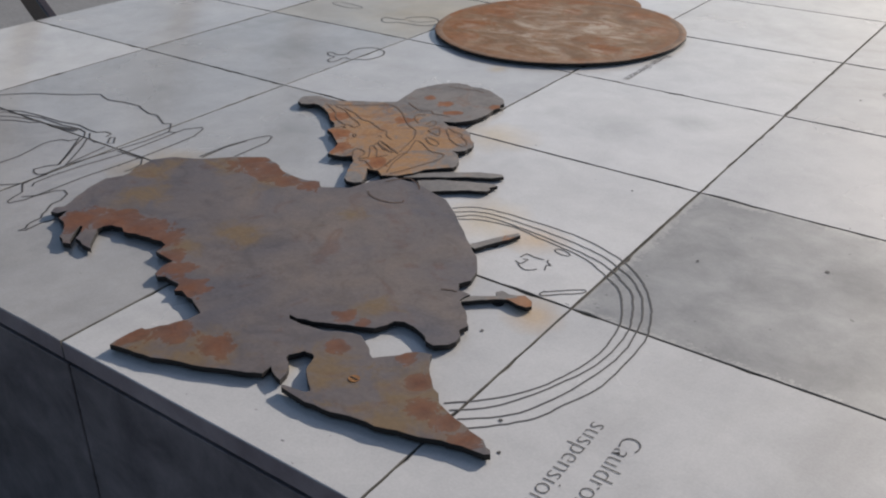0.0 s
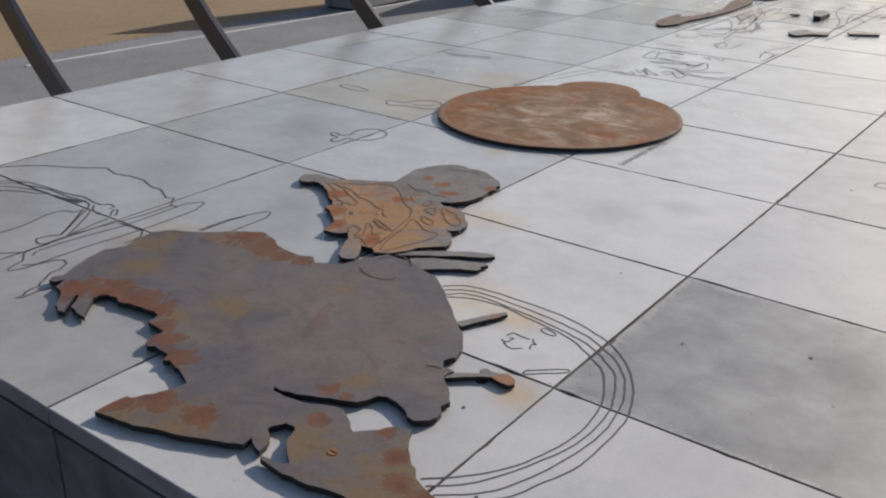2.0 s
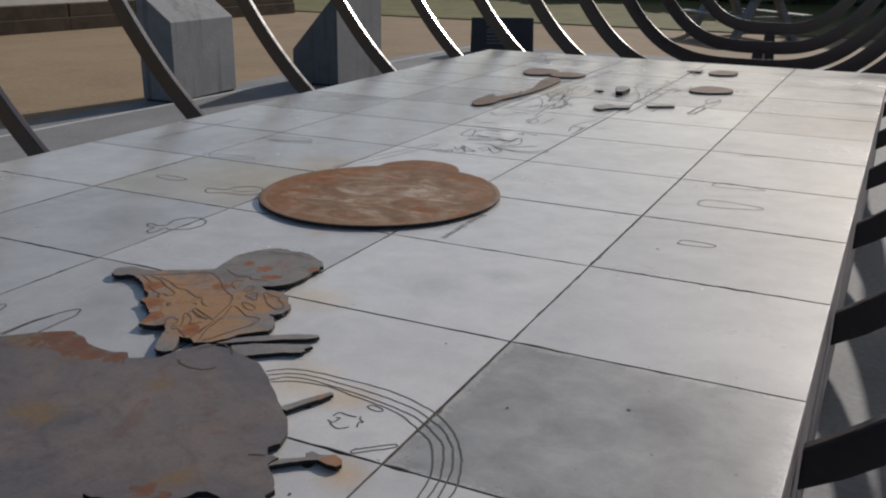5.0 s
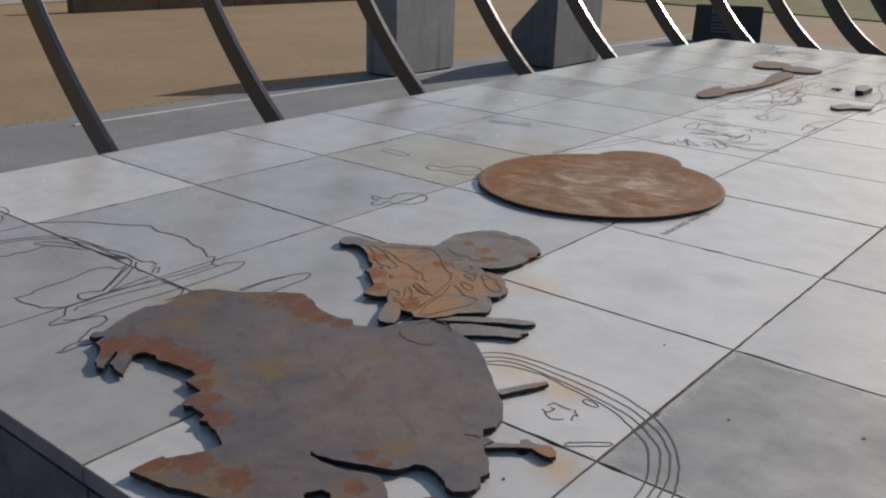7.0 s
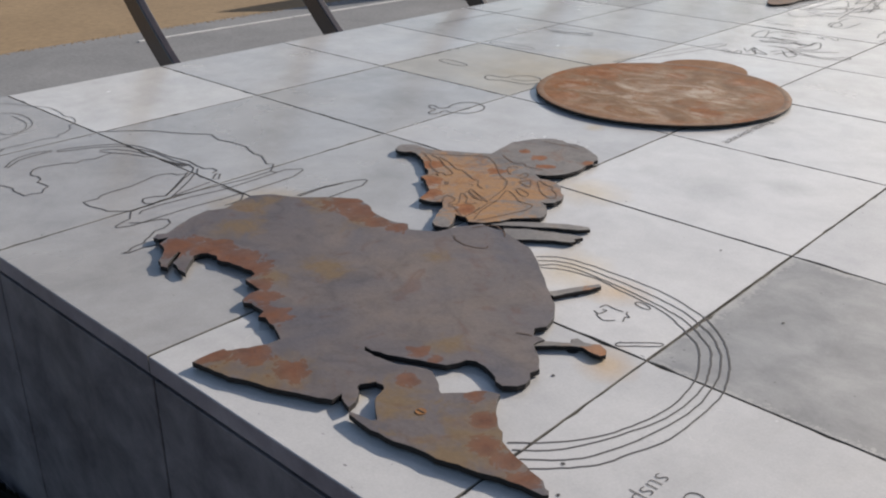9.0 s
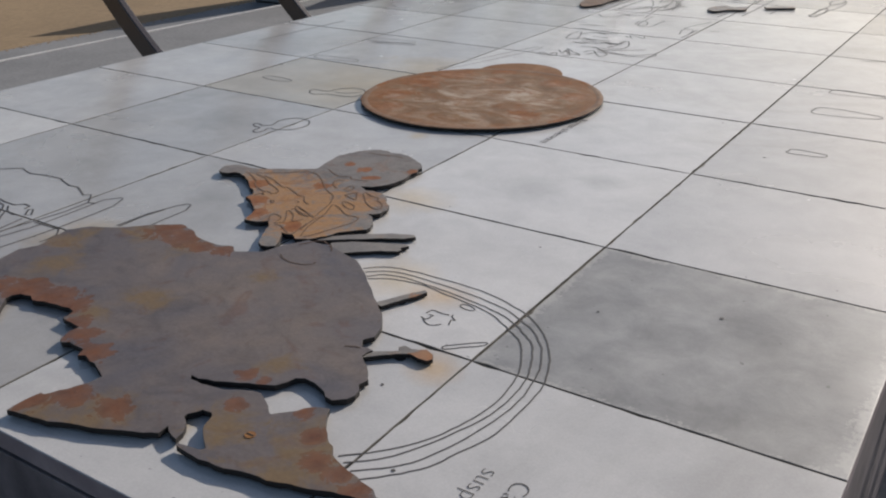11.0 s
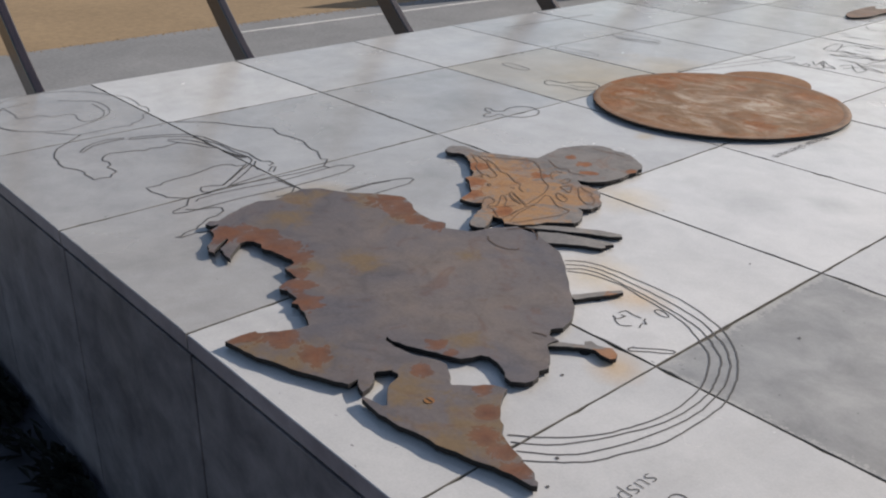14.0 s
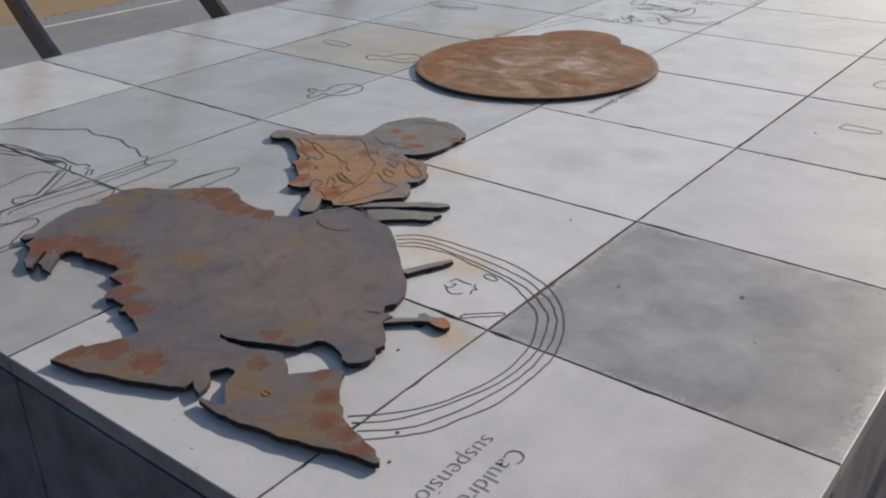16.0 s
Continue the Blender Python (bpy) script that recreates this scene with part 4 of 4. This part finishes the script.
engrave("engraved_chain", [[(1527, 3313), (1550, 3324), (1589, 3297)], [(1436, 3431), (1474, 3434), (1514, 3432)], [(1292, 3692), (1334, 3702), (1386, 3691)], [(1532, 3315), (1574, 3326), (1616, 3337)], [(1175, 3718), (1218, 3732), (1267, 3733)], [(1426, 3518), (1469, 3535), (1512, 3551)], [(1248, 3681), (1300, 3676), (1346, 3685)]], 0.0058, material=SOFT_GROOVE, wobble=0.002, smooth=2)
engrave("engraved_chain", [[(1408, 3276), (1462, 3285), (1519, 3285)], [(1466, 3373), (1509, 3368), (1551, 3363)], [(1374, 3341), (1423, 3356), (1476, 3361)], [(1458, 3286), (1503, 3287), (1541, 3304)], [(1507, 3330), (1547, 3337), (1595, 3326)], [(1393, 3524), (1426, 3533), (1468, 3518)], [(1409, 3268), (1448, 3263), (1478, 3279)]], 0.0058, material=SOFT_GROOVE, wobble=0.002, smooth=2)
engrave("engraved_figure", [[(1800, 3612), (1793, 3801), (1734, 3847), (1796, 4065)], [(2173, 4503), (2202, 4875), (2248, 5040), (2250, 4864), (2205, 4564), (2180, 4469)],
                            [(1361, 4491), (1312, 4820), (1296, 5073), (1376, 4738), (1453, 4332)], [(1840, 4484), (1792, 4897), (1659, 5321), (1641, 5595)],
                            [(1196, 4380), (1249, 4604), (1367, 4383), (1320, 4243)], [(1492, 4052), (1503, 3818), (1574, 3793), (1581, 3979)],
                            [(2595, 3527), (2748, 3576)], [(466, 6523), (643, 6431), (680, 6208), (743, 6676)], [(936, 6115), (1005, 6439)],
                            [(619, 2797), (800, 2855), (803, 2828), (645, 2784)], [(124, 3941), (174, 4049), (497, 4096), (288, 3932)],
                            [(1450, 4250), (1500, 4450), (1420, 4600), (1500, 4800), (1480, 5000)], [(1880, 5100), (1800, 5250), (1850, 5500)],
                            [(150, 2550), (180, 3150)], [(1350, 4050), (1420, 4200), (1380, 4330)]], 0.006, material=SOFT_GROOVE, wobble=0.004)


def scribble(name, x0, y0, x1, y1, count, reach, width, ways=(0.2, 1.2, 1.9, 2.8), sway=0.9):
    """A worn cluster of short engraved strokes, too faint to follow singly."""
    bm = bmesh.new()
    for _ in range(count):
        a = Vector((rng.uniform(x0, x1), rng.uniform(y0, y1)))
        turn = rng.choice(ways) + rng.uniform(-0.3, 0.3)
        pts = [a]
        for _ in range(rng.randint(2, 5)):
            turn += rng.uniform(-sway, sway)
            pts.append(pts[-1] + Vector((math.cos(turn), math.sin(turn) * 1.4)) * rng.uniform(0.4, 1.0) * reach)
        strip = ribbon(pts, width, TOP + 0.0008, False, 3)
        me = bpy.data.meshes.new("strokes")
        strip.to_mesh(me)
        strip.free()
        bm.from_mesh(me)
        bpy.data.meshes.remove(me)
    tagged(part(name, bm, SOFT_GROOVE, table), kind="stuff")


engrave("engraved_figure", [[(2262, 5240), (2300, 5275)], [(2325, 5225), (2360, 5262)], [(1985, 4440), (1990, 4560)], [(1880, 4310), (1890, 5380)], [(1245, 4190), (1290, 6060)]], 0.009, material=SOFT_GROOVE, wobble=0.002)
engrave("engraved_figure", [[(2177, 4951), (2181, 5054), (2221, 5101), (2244, 5035), (2230, 4947), (2201, 4888)], [(2169, 4502), (2178, 4578), (2175, 4683), (2197, 4772), (2215, 4710), (2211, 4574), (2202, 4465)],
                            [(1872, 6074), (1858, 6239), (1890, 6352), (1902, 6210), (1889, 6071)]], 0.008, True, material=SOFT_GROOVE, wobble=0.003)
engrave("engraved_figure", [[(2263, 5408), (2269, 5502)], [(2277, 5406), (2281, 5499)], [(2310, 5429), (2317, 5512)], [(2322, 5426), (2330, 5521)], [(1780, 4211), (1784, 4378)],
                            [(479, 6773), (581, 6585), (664, 6323), (659, 6430), (728, 6225)], [(577, 6681), (633, 6642), (707, 6354), (760, 6319)], [(883, 6335), (908, 6496), (961, 6608)],
                            [(927, 6261), (979, 6368)], [(1275, 6404), (1322, 6610), (1370, 6715)], [(1322, 6336), (1423, 6441)],
                            [(1324, 4817), (1380, 4724), (1400, 4601), (1436, 4594), (1475, 4451), (1525, 4456)], [(1276, 4729), (1321, 4652), (1311, 4808), (1282, 4844)],
                            [(1323, 4907), (1336, 5055), (1350, 5210), (1383, 5135), (1401, 4959)], [(1760, 5343), (1772, 5176), (1820, 4935), (1829, 4737)]], 0.0062, material=SOFT_GROOVE, wobble=0.003)
scribble("engraved_figure", 1.22, 4.0, 1.50, 5.2, 8, 0.07, 0.006)
scribble("engraved_figure", 1.70, 4.9, 1.95, 5.7, 14, 0.07, 0.006)
scribble("engraved_figure", 0.45, 6.15, 0.80, 6.7, 16, 0.06, 0.007)


def lettering(text, size, x, y, squeeze=1.0, bold=-0.024):
    """Engraved words that read towards the table's near edge; (x, y) is the start of the baseline."""
    cu = bpy.data.curves.new("words", "FONT")
    cu.body, cu.size, cu.offset = text, size, bold * size
    tmp = new("words", cu)
    me = bpy.data.meshes.new_from_object(tmp.evaluated_get(bpy.context.evaluated_depsgraph_get()))
    bpy.data.objects.remove(tmp)
    me.transform(pose(x, y, TOP + 0.0008, 0, 0, -90) @ Matrix.Diagonal((squeeze, 1, 1, 1)))
    me.materials.append(GROOVE)
    ob = new("lettering", me)
    ob.parent = table
    return ob


lettering("Cauldron", 0.046, 2.695, 0.366)
lettering("suspension", 0.046, 2.642, 0.367)
lettering("Roman silverware", 0.041, 1.974, 2.14, 1.0, -0.008)

for x, y, r in ((2.798, 1.015, 0.0045), (2.531, 0.287, 0.0038), (2.567, 0.226, 0.0032), (2.377, 0.470, 0.0032), (2.341, 1.133, 0.003), (2.601, 2.052, 0.004), (2.583, 0.913, 0.0035)):
    bm = bmesh.new()
    vs = []
    for k in range(9):
        a, rr = 2 * math.pi * k / 9, r * rng.uniform(0.8, 1.15)
        vs.append(bm.verts.new((x + rr * math.cos(a), y + rr * math.sin(a), TOP + 0.0008)))
    bm.faces.new(vs)
    part("pit", bm, GROOVE, table)

# ---- edging between paving and gravel ----
edging = thing("edging", "thin pale stone edging between paving and gravel", "edging", kind="structure")
for k in range(7):
    bm = bmesh.new()
    box(bm, -0.015, 3.1 + 1.5 * k, -0.05, 0.015, 3.1 + 1.5 * k + 1.49, 0.010, 0.003)
    for v in bm.verts:
        v.co.x += -3.57 + 0.045 * (v.co.y - 3.5)
    part("kerb_stone", bm, KERB, edging)
stones = thing("pebbles", "loose pale pebbles along the edging", "pebbles", kind="stuff")
pr = random.Random(5)
verts, faces = [], []
for k in range(700):
    y = pr.uniform(-2, 7.0)
    c = Vector((verge(y) + pr.gauss(0.02, 0.03), y, 0.0))
    r = pr.uniform(0.004, 0.011)
    i = len(verts)
    verts += [c + Vector((r * pr.uniform(0.7, 1.2) * math.cos(a), r * pr.uniform(0.7, 1.2) * math.sin(a), 0)) for a in (1.047 * q for q in range(6))] + [c + Vector((0, 0, 0.6 * r))]
    faces += [(i + q, i + (q + 1) % 6, i + 6) for q in range(6)]
me = bpy.data.meshes.new("pebble_scatter")
me.from_pydata(verts, [], faces)
me.materials.append(GRAVEL)
scatter = new("pebble_scatter", me)
scatter.parent = stones

# ---- plinths, sign, bench, wall, building ----
def plinth(x, y, w, d, low, high, rz, label, material):
    """A concrete block with a sloping top."""
    ob = thing("plinth", label, "plinth", group="concrete plinths beside the table")
    bm = bmesh.new()
    box(bm, -w / 2, -d / 2, 0.018, w / 2, d / 2, high)
    for v in bm.verts:
        if v.co.z > 0.1 and v.co.x > 0:
            v.co.z = low
    bmesh.ops.bevel(bm, geom=bm.edges[:], offset=0.008, segments=2, profile=0.5, affect="EDGES")
    part("block", bm, material, ob)
    bm = bmesh.new()
    box(bm, -w / 2 + 0.02, -d / 2 + 0.02, -0.02, w / 2 - 0.02, d / 2 - 0.02, 0.02)
    part("footing", bm, EDGE, ob, "dark recessed footing")
    ob.matrix_world = pose(x, y, 0, 0, 0, rz)
    return ob


plinth(-3.645, 7.17, 0.42, 1.02, 0.81, 1.12, 2, "weathered grey concrete plinth with a sloping top", CONCRETE)
plinth(-2.93, 8.995, 0.60, 1.08, 1.05, 0.40, 2, "dark blue-grey concrete plinth with a steeply sloping top", DARK_CONCRETE)

sign = thing("sign_board", "black folding sign board with pale lettering on the paving", "sign")
for s in (-1, 1):
    bm = bmesh.new()
    box(bm, -0.465, -0.012, 0, 0.465, 0.012, 0.53, 0.004)
    leaf = part("board", bm, BOARD, sign)
    leaf.matrix_local = pose(0, s * 0.16, 0, s * 10.5, 0, 0)
    if s < 0:
        for k, (w, h, z) in enumerate(((0.06, 0.06, 0.42), (0.36, 0.022, 0.35), (0.30, 0.022, 0.31), (0.38, 0.022, 0.25), (0.32, 0.022, 0.20), (0.26, 0.022, 0.15))):
            bm = bmesh.new()
            box(bm, -0.25, -0.0155, z, -0.25 + w, -0.013, z + h)
            part("text_bar", bm, LETTER, leaf)
sign.matrix_world = pose(-2.37, 12.75, 0, 0, 0, 30)

bench = thing("picnic_bench", "weathered grey wooden picnic bench on the gravel", "bench")
for n, (x0, y0, z0, x1, y1, z1) in (("tabletop", (-0.9, -0.35, 0.72, 0.9, 0.35, 0.78)), ("seat", (-0.9, -0.85, 0.42, 0.9, -0.6, 0.46)), ("seat", (-0.9, 0.6, 0.42, 0.9, 0.85, 0.46)),
                                    ("rail", (-0.66, -0.8, 0.38, -0.6, 0.8, 0.42)), ("rail", (0.6, -0.8, 0.38, 0.66, 0.8, 0.42))):
    bm = bmesh.new()
    box(bm, x0, y0, z0, x1, y1, z1, 0.008)
    part(n, bm, BENCH, bench)
for x in (-0.69, 0.69):
    for s in (-1, 1):
        bm = bmesh.new()
        box(bm, x - 0.08, -0.06, 0, x + 0.08, 0.06, 0.74, 0.006)
        for v in bm.verts:
            v.co.y += s * (0.62 - 0.55 * v.co.z)
        part("leg", bm, BENCH, bench)
bench.matrix_world = pose(0.40, 17.55, -0.012, 0, 0, -46)

wall_low = thing("timber_wall", "low dark weathered timber wall along the gravel", "wall", kind="structure")
for k in range(7):
    bm = bmesh.new()
    box(bm, -0.12, k * 1.5, 0, 0.12, k * 1.5 + 1.494, 0.24, 0.012)
    part("plank", bm, TIMBER, wall_low)
    bm = bmesh.new()
    box(bm, -0.10, k * 1.5 + 0.02, 0.242, 0.10, k * 1.5 + 1.48, 0.48, 0.012)
    part("plank", bm, TIMBER, wall_low)
bm = bmesh.new()
box(bm, 0.106, 3.03, 0.242, 0.146, 3.07, 0.95, 0.006)
part("post", bm, BENCH, wall_low, "thin pale wooden post")
wall_low.matrix_world = pose(-11.4, 7.6, -0.012, 0, 0, -8)

house = thing("outbuilding", "pale painted low building behind the timber wall", "building")
bm = bmesh.new()
box(bm, -17.5, 4, -0.012, -13.2, 17.0, 3.0, 0.02)
part("wall", bm, RENDER_WHITE, house)
bm = bmesh.new()
box(bm, -17.9, 3.7, 3.0, -12.9, 17.3, 3.15, 0.02)
part("roof", bm, TIMBER, house)

hedge = thing("hedge", "dark leafy hedge behind the lawn, raised out of view to block sky glow", "hedge", kind="stuff")
verts, faces = [], []
hr = random.Random(3)
# Unseen extra height on the right, added to cut horizon glow reflected in the tiles.
def hedge_top(x):
    return 1.75 + 4.2 * min(1.0, max(0.0, (x + 3.0) / 8.0))


for k in range(22000):
    x = hr.uniform(-34, 26)
    z = hedge_top(x) * hr.random()
    y = 29 + hr.uniform(-0.45, 0.4) + 0.4 * math.sin(x * 1.3)
    a, s = hr.uniform(0, 6.28), hr.uniform(0.12, 0.26)
    u = Vector((math.cos(a), hr.uniform(-0.6, 0.6), math.sin(a))) * s
    v = Vector((-math.sin(a), hr.uniform(-0.6, 0.6), math.cos(a))) * s * 0.6
    c = Vector((x, y, z + 0.25 * math.sin(x * 2.1)))
    i = len(verts)
    verts += [c - u, c - v, c + u, c + v]
    faces.append((i, i + 1, i + 2, i + 3))
me = bpy.data.meshes.new("leaves")
me.from_pydata(verts, [], faces)
me.materials.append(LEAF)
leaves = new("leaves", me)
leaves.parent = hedge
bm = bmesh.new()
for k in range(30):
    box(bm, -34 + 2 * k, 29.3, 0, -32 + 2 * k, 30.0, hedge_top(-33 + 2 * k) - 0.15)
part("core", bm, LEAF, hedge)

# ---- floor painted dark for the table's shadow, and weeds at its foot ----
shade_floor = thing("shaded_floor", "floor in front of the table, coloured dark for the table's shadow", "floor", kind="structure")
bm = bmesh.new()
grid = [[bm.verts.new((SHADE_FLOOR[0] + 0.0507 * i, SHADE_FLOOR[1] + 0.0515 * j, -0.060 + 0.003 * noise.noise(Vector((0.2 * i, 0.2 * j, 0)))))
         for j in range(34)] for i in range(72)]
for i in range(71):
    for j in range(33):
        bm.faces.new((grid[i][j], grid[i + 1][j], grid[i + 1][j + 1], grid[i][j + 1]))
part("surface", bm, SHADED_STONE, shade_floor)
weeds = thing("weeds", "dark leafy weeds along the foot of the table", "weeds", kind="stuff")
verts, faces = [], []
for clump in range(46):
    cx, cy = hr.uniform(-0.2, 3.2), 0.03 - abs(hr.gauss(0, 0.07))
    for k in range(hr.randint(18, 46)):
        a, reach = hr.uniform(0, 6.28), hr.uniform(0.015, 0.075)
        base = Vector((cx + hr.gauss(0, 0.04), min(0.02, cy + hr.gauss(0, 0.03)), -0.060))
        tip = base + Vector((math.cos(a) * reach, -abs(math.sin(a)) * reach, hr.uniform(0.01, 0.07)))
        mid = (base + tip) / 2 + Vector((0, 0, 0.012))
        across = Vector((-math.sin(a), math.cos(a), 0.2)) * hr.uniform(0.006, 0.017)
        n = len(verts)
        verts += [base, mid - across, tip, mid + across]
        faces += [(n, n + 1, n + 2), (n, n + 2, n + 3)]
me = bpy.data.meshes.new("leaves")
me.from_pydata(verts, [], faces)
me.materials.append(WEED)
weed_leaves = new("leaves", me)
weed_leaves.parent = weeds

# ---- the table's tiles and side panels ----
GAP = 0.0017


JOINT.node_tree.nodes["Principled BSDF"].inputs["Specular IOR Level"].default_value = 0.05


def slab(x0, y0, x1, y1, z0, z1, inner, steps, chips):
    """A tile with chipped arrises; the edges listed in inner face a joint, the others are rounded."""
    bm = bmesh.new()
    corners = [Vector((x0, y0)), Vector((x1, y0)), Vector((x1, y1)), Vector((x0, y1))]
    mid = Vector(((x0 + x1) / 2, (y0 + y1) / 2))
    rings, side = [[], [], [], []], []
    for k in range(4):
        a, c = corners[k], corners[(k + 1) % 4]
        inward = Vector((a.y - c.y, c.x - a.x)).normalized()
        across, down = (0.0022, 0.0026) if k not in inner else (0.0009, 0.0009)
        for q in range(steps):
            p = a + (c - a) * (q / steps)
            bite = 0.0
            if q and chips:
                bite = chips.uniform(0, 0.0009) + (chips.uniform(0.001, 0.0035) if chips.random() < 0.10 else 0.0)
            if k not in inner:
                bite *= 0.25
            p = p + inward * bite
            to = inward * (across + bite * 0.5) if q else (mid - p).normalized() * across * 1.4
            rings[0].append(bm.verts.new((*p, z0)))
            rings[1].append(bm.verts.new((*p, z1 - down - bite * 0.4)))
            rings[2].append(bm.verts.new((*(p + to * 0.3), z1 - down * 0.3)))
            rings[3].append(bm.verts.new((*(p + to), z1)))
            side.append(k)
    n = len(side)
    for lo, up, chamfer in ((rings[0], rings[1], False), (rings[1], rings[2], False), (rings[2], rings[3], True)):
        for i in range(n):
            j = (i + 1) % n
            f = bm.faces.new((lo[i], lo[j], up[j], up[i]))
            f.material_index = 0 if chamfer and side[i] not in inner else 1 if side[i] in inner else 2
    bm.faces.new(rings[0][::-1])
    bm.faces.new(rings[3])
    return bm


STONES = {(4, 1): GREY_TILE, (1, 3): OCHRE_TILE}
STONES.update({at: DULL_TILE for at in ((0, 0), (1, 0), (2, 0), (0, 6), (1, 7), (4, 7))})
STONES.update({at: MID_TILE for at in ((1, 1), (2, 1), (1, 2))})
# From the fifth row on, the paler stone paints in the glossy sheen.
STONES.update({at: WHITE_SHEEN_TILE for at in ((0, 1), (3, 1), (3, 2), (3, 3), (2, 4), (2, 5), (3, 4), (3, 5), (2, 6), (3, 6), (2, 7), (3, 7))})
tr = random.Random(11)
for i in range(5):
    for j in range(12):
        g = [GAP + tr.uniform(-0.0006, 0.0008) for _ in range(4)]
        if j > 2:
            g[3] += 0.0013
            g[0] += 0.0005
            g[2] += 0.0005
        if j > 3:
            g[1] += 0.0013
        grey = i == 4 and j == 1
        z = TOP - tr.uniform(0, 0.0004)
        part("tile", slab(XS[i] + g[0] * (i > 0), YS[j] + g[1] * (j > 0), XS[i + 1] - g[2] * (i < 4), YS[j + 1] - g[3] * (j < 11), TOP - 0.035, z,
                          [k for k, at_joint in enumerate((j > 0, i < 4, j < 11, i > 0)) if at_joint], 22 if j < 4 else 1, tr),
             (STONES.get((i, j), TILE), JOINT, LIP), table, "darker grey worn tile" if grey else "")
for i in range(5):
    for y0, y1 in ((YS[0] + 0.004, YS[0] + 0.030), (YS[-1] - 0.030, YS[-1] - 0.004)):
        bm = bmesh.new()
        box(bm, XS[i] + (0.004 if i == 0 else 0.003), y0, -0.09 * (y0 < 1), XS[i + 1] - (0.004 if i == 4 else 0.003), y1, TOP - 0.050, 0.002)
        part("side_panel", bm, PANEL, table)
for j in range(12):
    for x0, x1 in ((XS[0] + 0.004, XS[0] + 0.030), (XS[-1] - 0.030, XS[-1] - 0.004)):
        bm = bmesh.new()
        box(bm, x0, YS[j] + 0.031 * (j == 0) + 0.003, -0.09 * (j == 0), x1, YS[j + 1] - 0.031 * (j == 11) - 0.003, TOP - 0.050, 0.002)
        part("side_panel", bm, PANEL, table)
